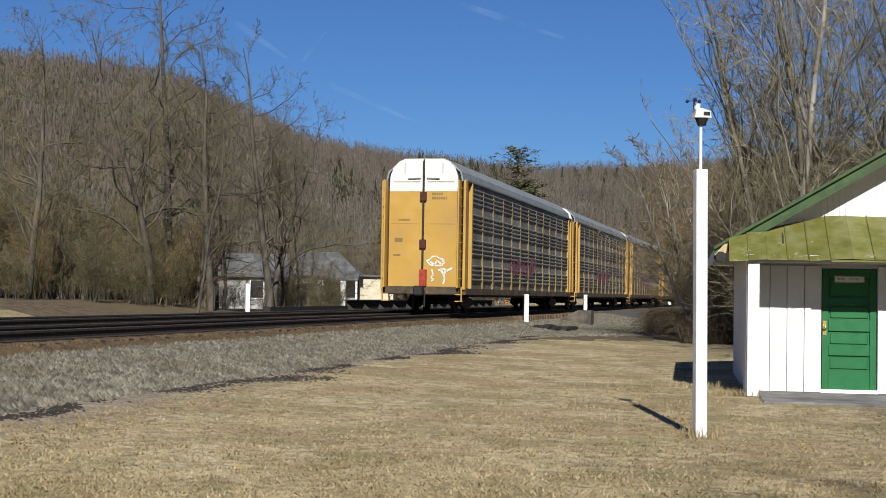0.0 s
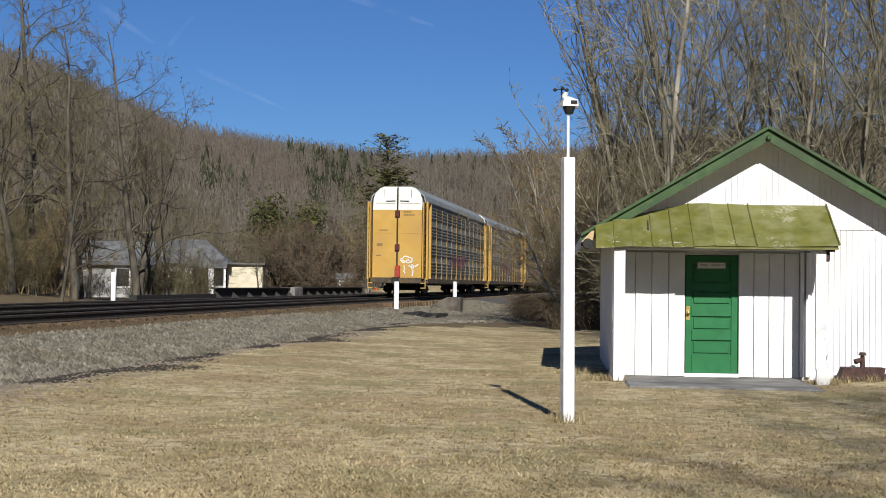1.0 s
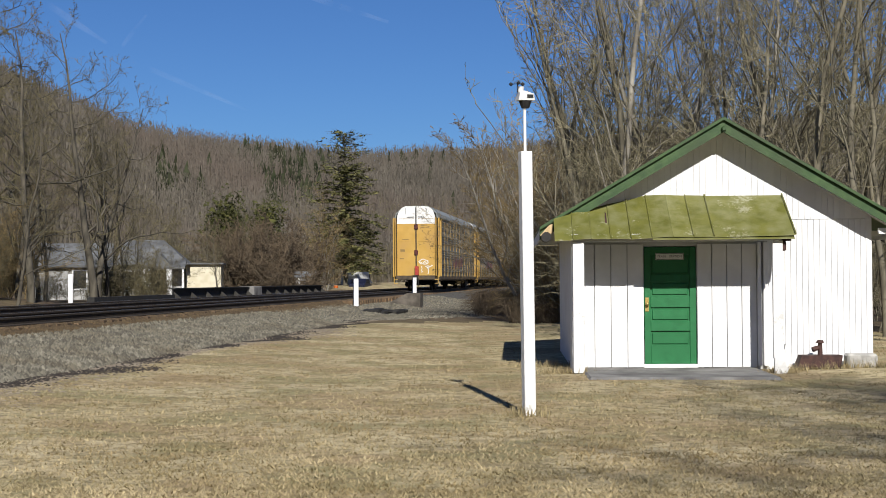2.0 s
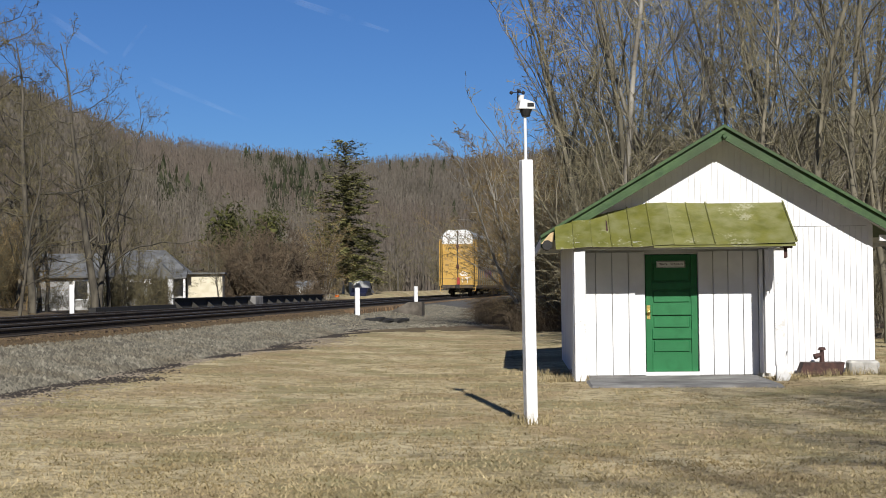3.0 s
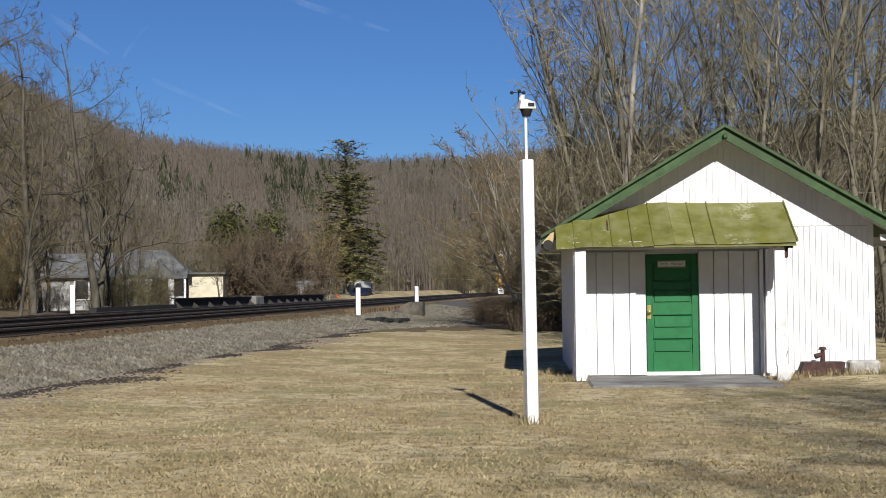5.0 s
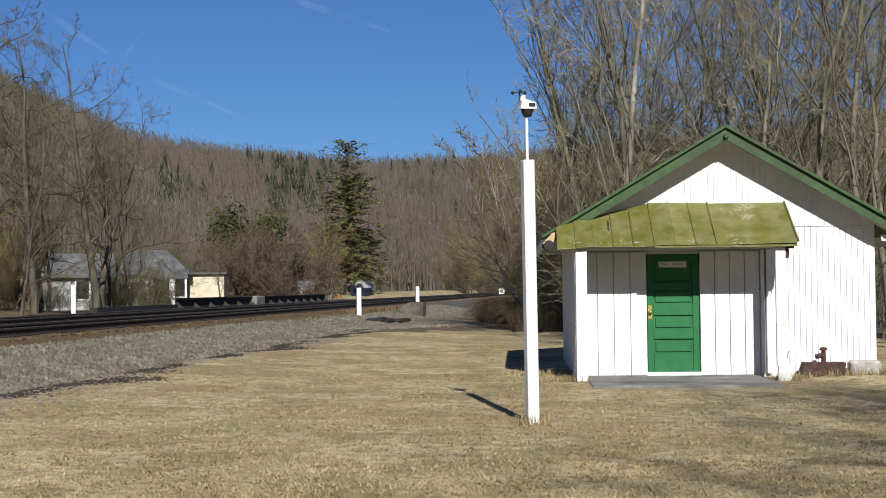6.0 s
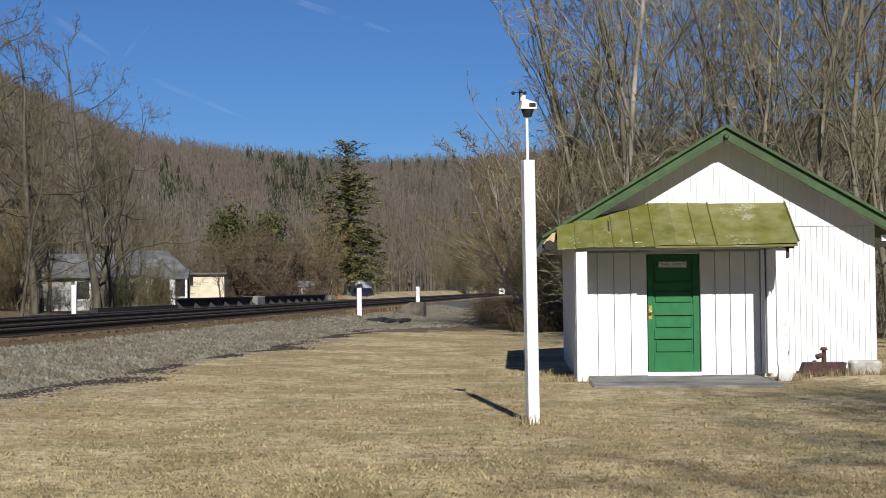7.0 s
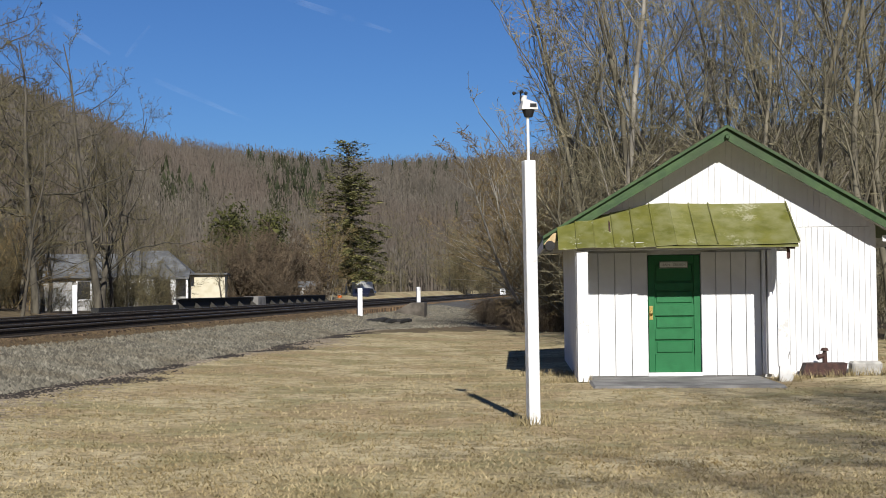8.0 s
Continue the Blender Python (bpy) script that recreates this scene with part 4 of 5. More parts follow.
# ---- trees ----
def grow(rng, p, d, length, r, level, spec, segs):
    """Adds the segments of one limb and of what it bears: (start, end, radius, radius, level)."""
    n = spec["steps"][level]
    step = length / n
    pts = [(p, r)]
    last = spec["levels"] - 1
    tip = 0.10 if level == 0 else 0.25
    for k in range(n):
        d = (d + Vector((rng.gauss(0, 1), rng.gauss(0, 1), rng.gauss(0, 1))) * spec["wobble"][level] + Vector((0, 0, spec["lift"][level]))).normalized()
        q = p + d * step
        r1 = r * (1 - (1 - tip) * (k + 1) / n)
        segs.append((p, q, pts[-1][1], r1, level))
        p = q
        pts.append((p, r1))
    if level < last:
        m = spec["kids"][level]
        for k in range(m):
            f = spec["bare"][level] + (1 - spec["bare"][level]) * (k + rng.random()) / m
            i = min(int(f * n), n - 1)
            a, ra = pts[i]
            b, rb = pts[i + 1]
            t = f * n - i
            base, rad = a.lerp(b, t), ra + (rb - ra) * t
            axis = (b - a).normalized()
            side = axis.orthogonal().normalized()
            side.rotate(Matrix.Rotation(rng.random() * math.tau, 3, axis))
            ang = radians(rng.uniform(*spec["angle"][level]))
            dd = axis * math.cos(ang) + side * math.sin(ang)
            ln = length * spec["ratio"][level] * (1.15 - 0.75 * f) * rng.uniform(0.6, 1.15)
            grow(rng, base, dd, ln, max(rad * spec["thin"][level], spec["min_r"]), level + 1, spec, segs)


def limb_mesh(name, segs, mat, parent, sides):
    if not segs:
        return None
    P0 = np.array([s[0][:] for s in segs])
    P1 = np.array([s[1][:] for s in segs])
    R0 = np.array([s[2] for s in segs])
    R1 = np.array([s[3] for s in segs])
    d = P1 - P0
    d /= np.linalg.norm(d, axis=1, keepdims=True) + 1e-9
    ref = np.where(np.abs(d[:, 2:3]) > 0.9, np.array([[1.0, 0, 0]]), np.array([[0, 0, 1.0]]))
    a = np.cross(d, ref)
    a /= np.linalg.norm(a, axis=1, keepdims=True) + 1e-9
    b = np.cross(d, a)
    th = np.arange(sides) * math.tau / sides
    ring = a[:, None] * np.cos(th)[None, :, None] + b[:, None] * np.sin(th)[None, :, None]
    v = np.concatenate([P0[:, None] + ring * R0[:, None, None], P1[:, None] + ring * R1[:, None, None]], 1)
    k = np.arange(sides)
    f = np.stack([k, (k + 1) % sides, (k + 1) % sides + sides, k + sides], -1)
    f = f[None] + (np.arange(len(segs)) * 2 * sides)[:, None, None]
    return raw_mesh(name, v.reshape(-1, 3), f.reshape(-1, 4), mat, parent)


TALL = dict(levels=5, steps=(14, 8, 5, 3, 1), wobble=(0.075, 0.12, 0.18, 0.22, 0.22), lift=(0.02, 0.05, 0.03, 0.01, 0.0), kids=(22, 7, 4, 2), bare=(0.14, 0.12, 0.12, 0.15), angle=((26, 55), (25, 52), (25, 58), (25, 60)), ratio=(0.40, 0.44, 0.50, 0.60), thin=(0.36, 0.54, 0.70, 0.85), min_r=0.0105)
SPREAD = dict(levels=5, steps=(10, 9, 6, 3, 1), wobble=(0.055, 0.21, 0.27, 0.28, 0.28), lift=(0.03, 0.06, 0.04, 0.01, 0.0), kids=(20, 9, 5, 3), bare=(0.20, 0.16, 0.12, 0.15), angle=((35, 75), (30, 65), (25, 60), (25, 60)), ratio=(0.50, 0.45, 0.48, 0.6), thin=(0.40, 0.5, 0.6, 0.7), min_r=0.006)
FAN = dict(TALL, steps=(11, 9, 6, 3, 1), wobble=(0.07, 0.10, 0.17, 0.22, 0.22), kids=(13, 9, 4, 2), bare=(0.08, 0.15, 0.12, 0.15), angle=((22, 46), (22, 48), (25, 55), (25, 58)), ratio=(0.58, 0.38, 0.42, 0.6), thin=(0.40, 0.48, 0.62, 0.75))
STEM = dict(levels=4, steps=(9, 6, 3, 1), wobble=(0.13, 0.20, 0.28, 0.28), lift=(0.0, 0.02, 0.0, 0.0), kids=(18, 7, 3), bare=(0.10, 0.12, 0.15), angle=((20, 58), (20, 60), (25, 65)), ratio=(0.36, 0.45, 0.6), thin=(0.5, 0.6, 0.7), min_r=0.005)


def make_tree(seed, height, radius, spec, bark, twig, label, lean=0.0, sides=7, stems=1):
    rng = random.Random(seed)
    t = thing("bare_tree", pose(0, 0, -50), label, "tree", "leafless trees")
    segs = []
    for k in range(stems):
        off = 0.16 * (k - (stems - 1) / 2)
        grow(rng, Vector((off * 2, 0, -0.3)), Vector((lean + off * 0.3, lean * 0.4, 1)).normalized(), height * (1 - 0.06 * k), radius * (1 - 0.15 * k), 0, spec, segs)
    per = len([s for s in segs if s[4] == 0]) // stems
    for k in range(stems):
        limb_mesh("trunk", [s for s in segs if s[4] == 0][k * per:(k + 1) * per], bark, t, sides)
    limb_mesh("bough", [s for s in segs if s[4] == 1], bark, t, 4)["kind"] = "stuff"
    limb_mesh("crown", [s for s in segs if s[4] > 1], twig, t, 3)
    return t


def make_shrub(seed, height, stems, spread, bark, twig, label, name="bare_shrub", fine=0.005):
    rng = random.Random(seed)
    t = thing(name, pose(0, 0, -50), label, "shrub", "leafless shrubs")
    segs = []
    spec = dict(STEM, min_r=fine)
    for k in range(stems):
        a = rng.random() * math.tau
        s = rng.uniform(0.05, spread)
        one = []
        grow(rng, Vector((rng.gauss(0, 0.3), rng.gauss(0, 0.3), -0.2)), Vector((math.cos(a) * s, math.sin(a) * s, 1)).normalized(), height * rng.uniform(0.6, 1.1), 0.024 * height / 5, 0, spec, one)
        limb_mesh("stem", [q for q in one if q[4] == 0], bark, t, 5)
        segs += one
    limb_mesh("crown", [s for s in segs if s[4] > 0], twig, t, 3)
    return t


def place(ob, x, y, rz, s=1.0, first=[]):
    m = pose(x, y, float(ground_z(x, y)), 0, 0, rz)
    if ob.name not in first:
        first.append(ob.name)
        ob.scale = (s, s, s)
        ob.matrix_basis = m @ Matrix.Diagonal((s, s, s, 1))
        return ob
    c = copy_thing(ob, m)
    c.scale = (s, s, s)
    return c


def build_trees():
    rng = random.Random(31)
    lab = "tall leafless grey-brown woodland tree"
    tall = [make_tree(i, 13 + i % 3, 0.085, TALL, M_BARK, M_TWIG, lab, 0.05 * (i % 3 - 1)) for i in range(5)]
    pale = [make_tree(40 + i, 14.5, 0.115, TALL, M_PALEBARK, M_TWIG, "tall leafless tree with pale mottled bark", 0.04) for i in range(2)]
    shrubs = [make_shrub(80 + i, 6.0, 12, 0.5, M_BARK, M_TWIG, "dense leafless thicket shrub") for i in range(3)]
    tan = [make_shrub(90 + i, 6.5, 12, 0.55, M_PALEBARK, M_TANTWIG, "tan leafless shrub with arching pale stems") for i in range(2)]
    # wood behind the station building
    twin = make_tree(151, 15.5, 0.11, dict(TALL, kids=(18, 9, 5, 3)), M_PALEBARK, M_TWIG, "pale-barked leafless tree with two close stems", 0.0, 8, 2)
    fan = [make_tree(152 + i, 12.0, 0.125, FAN, M_BARK, M_TWIG, "leafless tree with boughs fanning upward", -0.60 + 0.64 * i) for i in range(2)]
    for d, y, kind, s, turn in ((0.134, 39, twin, 1.05, 10), (0.185, 40, pale[0], 1.0, 80), (0.262, 36, fan[0], 0.95, 5), (0.279, 33.5, fan[1], 1.05, 200), (0.304, 32, tall[3], 1.2, 60), (0.222, 36, pale[1], 0.9, 60), (0.122, 41, fan[0], 0.95, 0), (0.112, 44, fan[0], 0.8, 12), (0.132, 42, fan[0], 1.08, -12), (0.120, 50, fan[0], 0.9, 25), (0.140, 40, fan[0], 1.05, 30), (0.155, 42, fan[1], 1.0, 120), (0.165, 37, tall[0], 0.85, 30), (0.206, 38, tall[1], 1.0, 170), (0.215, 42, fan[1], 1.1, 95), (0.236, 34, tall[2], 0.9, 250), (0.268, 39, tall[3], 1.05, 20), (0.293, 38, fan[1], 1.1, 300), (0.318, 36, tall[4], 1.1, 140), (0.335, 33, tall[0], 1.0, 210), (0.355, 38, tall[1], 1.1, 10), (0.15, 50, tall[2], 1.0, 75), (0.195, 48, tall[3], 1.05, 310), (0.25, 46, tall[4], 1.1, 45), (0.305, 45, fan[1], 1.15, 260), (0.098, 52, tall[4], 0.78, 0), (0.118, 58, tall[1], 0.85, 90), (0.39, 40, tall[2], 1.1, 33)):
        place(kind, d * y, y, turn, s)
    for k in range(26):
        d = rng.uniform(0.085, 0.36)
        y = rng.uniform(34, 52) if d > 0.12 else rng.uniform(46, 60)
        place(shrubs[k % 3], d * y, y, rng.uniform(0, 360), rng.uniform(0.6, 1.15))
    for k in range(13):
        d = 0.12 + 0.25 * (k + rng.random()) / 13
        y = rng.uniform(47, 68)
        place((tall + fan)[k % 7], d * y, y, rng.uniform(0, 360), rng.uniform(0.95, 1.25))
    for d, y, s in ((0.070, 60, 0.95), (0.068, 75, 1.05), (0.085, 50, 0.9), (0.092, 55, 1.1), (0.105, 46, 0.9), (0.078, 66, 1.15), (0.075, 82, 1.3), (0.10, 75, 1.3), (0.12, 50, 1.0), (0.068, 90, 1.0)):
        place(tan[rng.randrange(2)], d * y, y, rng.uniform(0, 360), s)
    edge = [make_tree(140 + i, 8.0, 0.065, FAN, M_PALEBARK, M_TANTWIG, "broad tan leafless tree at the wood's edge", -0.22 + 0.08 * i) for i in range(2)]
    for d, y, k, s, turn in ((0.066, 62, 0, 1.0, 5), (0.070, 53, 1, 0.9, -8), (0.070, 68, 0, 1.05, 25), (0.076, 70, 1, 1.0, 0), (0.074, 56, 0, 0.92, 10), (0.090, 49, 1, 0.85, -15), (0.080, 62, 1, 1.0, 20), (0.10, 56, 0, 1.1, 160), (0.115, 44, 1, 0.9, -30), (0.080, 80, 0, 1.1, -10), (0.085, 74, 0, 1.2, 35), (0.098, 64, 1, 1.2, 15)):
        place(edge[k], d * y, y, turn, s)
    far_tall = [make_tree(160 + i, 13.5, 0.13, dict(TALL, min_r=0.009), M_DARKBARK, M_DARKTWIG, lab, 0.05 * (i - 1)) for i in range(3)]
    far_wide = [make_tree(170 + i, 12.5, 0.20, dict(SPREAD, min_r=0.009), M_DARKBARK, M_DARKTWIG, "broad leafless tree with dark spreading limbs", 0.03) for i in range(3)]
    far_brush = [make_shrub(180 + i, 6.5, 11, 0.6, M_DARKBARK, M_DARKTWIG, "dense olive-brown leafless brush", fine=0.009) for i in range(2)] + [make_shrub(185, 7.0, 9, 0.7, M_TANTWIG, M_TANTWIG, "arching tan leafless brush", fine=0.009)]
    # trees across the tracks
    for d, y, kind, s in ((-0.318, 72, far_wide[0], 1.45), (-0.245, 76, far_wide[1], 1.20), (-0.28, 84, far_tall[0], 1.0), (-0.35, 70, far_tall[1], 1.0), (-0.38, 74, far_wide[2], 1.0), (-0.41, 66, far_tall[2], 0.9), (-0.44, 72, far_wide[1], 0.9), (-0.47, 66, far_tall[0], 0.9), (-0.365, 84, far_tall[1], 1.0), (-0.30, 66, far_tall[2], 0.75), (-0.225, 84, far_tall[0], 0.75), (-0.335, 80, far_tall[0], 0.9), (-0.40, 85, far_wide[0], 0.9), (-0.45, 84, far_tall[1], 0.95), (-0.50, 74, far_wide[2], 1.0), (-0.145, 120, far_wide[2], 0.55), (-0.155, 132, far_wide[1], 0.6), (-0.088, 150, far_tall[2], 0.8), (-0.08, 156, far_tall[0], 0.85), (-0.075, 150, far_wide[0], 0.7), (-0.012, 230, far_tall[1], 1.1), (-0.05, 205, far_tall[0], 1.0), (-0.03, 215, far_wide[1], 1.0), (0.005, 240, far_tall[1], 1.1), (0.02, 245, far_tall[0], 1.2), (0.035, 250, far_tall[0], 1.2), (-0.19, 140, far_tall[2], 0.7), (-0.21, 128, far_tall[1], 0.7), (-0.235, 80, far_tall[1], 0.85), (-0.243, 78, far_wide[2], 0.95), (-0.285, 88, far_wide[2], 0.8), (-0.215, 92, far_tall[0], 0.6), (-0.242, 94, far_wide[0], 0.75), (-0.30, 78, far_tall[1], 1.0), (-0.157, 100, far_wide[1], 0.38), (-0.165, 112, far_wide[2], 0.5), (-0.29, 70, far_wide[1], 1.1), (-0.335, 66, far_wide[2], 1.1), (-0.43, 62, far_wide[0], 1.0)):
        place(kind, d * y, y, rng.uniform(0, 360), s)
    for k in range(30):
        d = rng.uniform(-0.52, -0.30)
        y = rng.uniform(64, 92)
        place(far_brush[k % 3], d * y, y, rng.uniform(0, 360), rng.uniform(0.6, 1.2))
    for k in range(14):
        d = rng.uniform(-0.24, -0.198)
        y = rng.uniform(80, 97)
        place(far_brush[k % 2], d * y, y, rng.uniform(0, 360), rng.uniform(0.35, 0.6))
    for d, y, s in ((-0.285, 92, 0.42), (-0.272, 96, 0.35), (-0.262, 93, 0.38), (-0.250, 96, 0.45), (-0.243, 90, 0.5), (-0.278, 88, 0.3)):
        place(far_brush[int(y) % 2], d * y, y, d * 9000, s)
    # arching tan saplings and brush along the far side
    for k in range(22):
        d = -0.54 + 0.23 * (k + rng.random()) / 22
        y = rng.uniform(60, 72)
        place(far_brush[k % 3], d * y, y, rng.uniform(0, 360), rng.uniform(0.6, 1.15))
    brown = [make_shrub(110 + i, 5.6, 20, 1.0, M_BARK, M_BROWNTWIG, "rounded dense brown leafless bush", fine=0.022) for i in range(2)]
    for d, y, s in ((-0.145, 116, 1.1), (-0.130, 118, 1.25), (-0.114, 120, 1.2), (-0.100, 121, 0.95), (-0.138, 124, 1.25), (-0.122, 114, 1.0), (-0.108, 126, 1.2), (-0.116, 110, 0.5), (-0.104, 111, 0.42), (-0.093, 112, 0.48), (-0.088, 116, 0.42)):
        place(brown[rng.randrange(2)], d * y, y, rng.uniform(0, 360), s)
    vase = make_shrub(120, 11.0, 14, 0.42, M_PALEBARK, M_TANTWIG, "fan-shaped pale multi-stemmed leafless tree", fine=0.013)
    place(vase, -0.083 * 140, 140, 30, 0.85)
    # leaning saplings at the wood's edge and the tree that shades the lawn
    lean = make_tree(130, 7.5, 0.085, TALL, M_PALEBARK, M_TANTWIG, "slender pale sapling leaning over the track", -0.42, 6)
    place(lean, 3.45, 52.0, 0, 1.0)
    place(lean, 4.1, 55.0, 12, 1.1)
    for x, y, s in ((9.9, -18.0, 1.8), (12.0, -20.0, 1.9), (13.2, -15.0, 1.75), (11.0, -24.0, 2.1), (10.1, -22.5, 2.0), (9.4, -8.5, 1.35), (10.6, -11.0, 1.5)):
        place(far_wide[int(x) % 3], x, y, x * 50, s)
    for k in range(26):
        d = rng.uniform(-0.24, 0.06)
        y = rng.uniform(165, 260)
        if d > -0.06 and y < 215:
            y += 60
        place(far_brush[k % 2], d * y, y, rng.uniform(0, 360), rng.uniform(1.0, 1.7))
    return


def build_bramble():
    """The low tangle at the foot of the wood."""
    rng = np.random.default_rng(12)
    n = 9500
    y = rng.uniform(46, 76, n)
    lo = np.where(y > 55, 0.026 * y, 0.050 * y)
    x = lo + rng.random(n) * (0.125 * y - lo)
    a, r = rng.random(n) * math.tau, rng.uniform(0.25, 0.8, n)
    h = rng.uniform(0.1, 0.95, n)
    p0 = np.stack([x, y, ground_z(x, y)], -1)
    p1 = p0 + np.stack([np.cos(a) * r * 0.5, np.sin(a) * r * 0.5, h], -1)
    p2 = p1 + np.stack([np.cos(a + 0.5) * r, np.sin(a + 0.5) * r, rng.uniform(-0.5, 0.15, n)], -1)
    p2[:, 2] = np.maximum(p2[:, 2], p0[:, 2] + 0.03)
    segs = [(Vector(s), Vector(e), 0.010, 0.006, 0) for s, e in zip(p0, p1)] + [(Vector(s), Vector(e), 0.006, 0.003, 0) for s, e in zip(p1, p2)]
    ob = limb_mesh("brambles", segs, M_BROWNTWIG, None, 3)
    tagged(ob, "low tangle of dead brambles and twigs at the wood's foot", "brambles", kind="stuff")


def far_wood(name, mat, label, n, seed, width, height, spiky, lo, hi, keep):
    """Thin upright crowns on the hillsides, seen from hundreds of metres."""
    rng = np.random.default_rng(seed)
    b = rng.uniform(-0.56, 0.40, n)
    start, crest = np.interp(b, BEARING, FOOT), np.interp(b, BEARING, CREST)
    d = start + (crest * 1.04 - start) * (lo + (hi - lo) * rng.random(n))
    ok = keep(b, (d - start) / (crest - start), rng)
    b, d = b[ok], d[ok]
    n = len(b)
    x, y = d * np.sin(b), d * np.cos(b)
    z = ground_z(x, y)
    size = rng.uniform(0.65, 1.25, n)
    verts = []
    if spiky:
        for i in range(9):
            a = rng.random(n) * math.tau
            ox, oy = np.cos(a), np.sin(a)
            f = i / 9
            wl = width * size * (0.12 + 0.40 * f) * rng.uniform(0.7, 1.2, n)
            zt = z + height * size * (1 - f * 0.85)
            zl = np.maximum(zt - height * size * 0.26, z)
            sx, sy = rng.normal(0, 0.25, n), rng.normal(0, 0.25, n)
            verts.append(np.stack([np.stack([x + oy * wl, y - ox * wl, zl], -1), np.stack([x - oy * wl, y + ox * wl, zl], -1), np.stack([x + sx, y + sy, zt], -1)], 1))
    else:
        for i in range(13):
            a = rng.random(n) * math.tau
            f = rng.random(n)
            rad = width * size * (0.5 - 0.35 * f) * rng.random(n) ** 0.5
            c = np.stack([x + np.cos(a) * rad, y + np.sin(a) * rad, z + height * size * (0.25 + 0.75 * f)], -1)
            verts.append(c[:, None] + rng.normal(0, 1, (n, 3, 3)) * np.array([0.15, 0.15, 0.72]))
        w = 0.16 * size
        verts.append(np.stack([np.stack([x - w, y, z - 0.5], -1), np.stack([x + w, y, z - 0.5], -1), np.stack([x, y, z + height * size * 0.9], -1)], 1))
    v = np.concatenate(verts, 1).reshape(-1, 3)
    f = np.arange(len(v)).reshape(-1, 3)
    tagged(raw_mesh(name, v, f, mat), label, "woods", kind="stuff")


def build_far_woods():
    far_wood("hillside_woods", M_FARWOOD, "grey-brown leafless woods covering the far hillsides", 46000, 21, 5.0, 9.5, False, 0.0, 1.0, lambda b, f, r: np.ones(len(b), bool))
    def pines(b, f, r):
        patch = np.sin(b * 60 + 3 * f) + np.sin(b * 23 - 5 * f + 1) + r.normal(0, 0.5, len(b))
        return (patch > 1.0) & (b > -0.20) & (b < 0.2)
    far_wood("hillside_pines", M_FARPINE, "scattered dark pines among the bare woods", 3600, 22, 6.4, 10.5, True, 0.36, 0.74, pines)


def clump(rng, n, size, centres, spread):
    """Many small three-cornered sprays round the centres."""
    c = centres[rng.integers(0, len(centres), n)] + rng.normal(0, 1, (n, 3)) * spread
    v = rng.normal(0, 1, (n, 3, 3)) * size
    return (c[:, None] + v).reshape(-1, 3)


def build_conifer():
    x, y, h = -0.0665 * 152, 152.0, 16.6
    t = thing("conifer", pose(x, y, float(ground_z(x, y))), "tall sparse dark green conifer with drooping layered boughs", "tree")
    part("trunk", tube(bmesh.new(), (0, 0, -0.3), (0, 0, h), 0.28, 0.03, 8), M_BARK, t)
    rng = np.random.default_rng(14)
    segs, cs = [], []
    for k in range(120):
        g = k / 120
        z = 1.8 + (h - 2.0) * g ** 0.95
        a = k * 2.4 + rng.normal(0, 0.35)
        ln = (0.7 + 4.9 * (1 - z / h) ** 0.52) * rng.uniform(0.55, 1.2)
        rise = 0.62 if z > 0.78 * h else (0.30 if z > 0.5 * h else 0.08)
        droop = 0.05 if z > 0.7 * h else 0.22
        p = Vector((0, 0, z))
        for i in range(5):
            f = (i + 1) / 5
            q = Vector((math.cos(a) * ln * f, math.sin(a) * ln * f, z + ln * (rise * f - droop * f * f)))
            segs.append((p, q, 0.05 * (1.15 - f), 0.05 * (1.0 - f) + 0.008, 0))
            dense = 9 if z < 0.45 * h else (5 if z < 0.75 * h else 1)
            for s in range(dense):
                cs.append(p.lerp(q, rng.random()) + Vector((rng.normal(0, 0.18), rng.normal(0, 0.18), rng.normal(0, 0.07))))
            for s in range(2):
                b = p.lerp(q, rng.random())
                e = b + Vector((rng.normal(0, 0.35) + math.cos(a) * 0.3, rng.normal(0, 0.35) + math.sin(a) * 0.3, rng.normal(0.05, 0.12)))
                segs.append((b, e, 0.016, 0.008, 0))
            p = q
    tagged(limb_mesh("branchwork", segs, M_DARKBARK, t, 3), kind="stuff")
    cs = np.array([c[:] for c in cs])
    v = clump(rng, 19000, np.array([0.16, 0.16, 0.06]), cs, np.array([0.16, 0.16, 0.08]))
    raw_mesh("needles", v, np.arange(len(v)).reshape(-1, 3), M_NEEDLE, t)


def evergreen_bush(x, y, w, h, seed, mat, label):
    t = thing("evergreen_shrub", pose(x, y, float(ground_z(x, y))), label, "shrub")
    rng = np.random.default_rng(seed)
    part("stem", tube(bmesh.new(), (0, 0, -0.2), (0, 0, h * 0.8), 0.12, 0.04, 7), M_BARK, t)
    k = 60
    a, f = rng.random(k) * math.tau, rng.random(k)
    r = w * (0.25 + 0.75 * np.sin(math.pi * np.clip(f * 0.85 + 0.1, 0, 1))) * rng.uniform(0.2, 1, k)
    cs = np.stack([np.cos(a) * r, np.sin(a) * r, h * (0.08 + 0.9 * f)], -1)
    v = clump(rng, 5000, 0.13, cs, 0.08 * h)
    raw_mesh("foliage", v, np.arange(len(v)).reshape(-1, 3), mat, t)


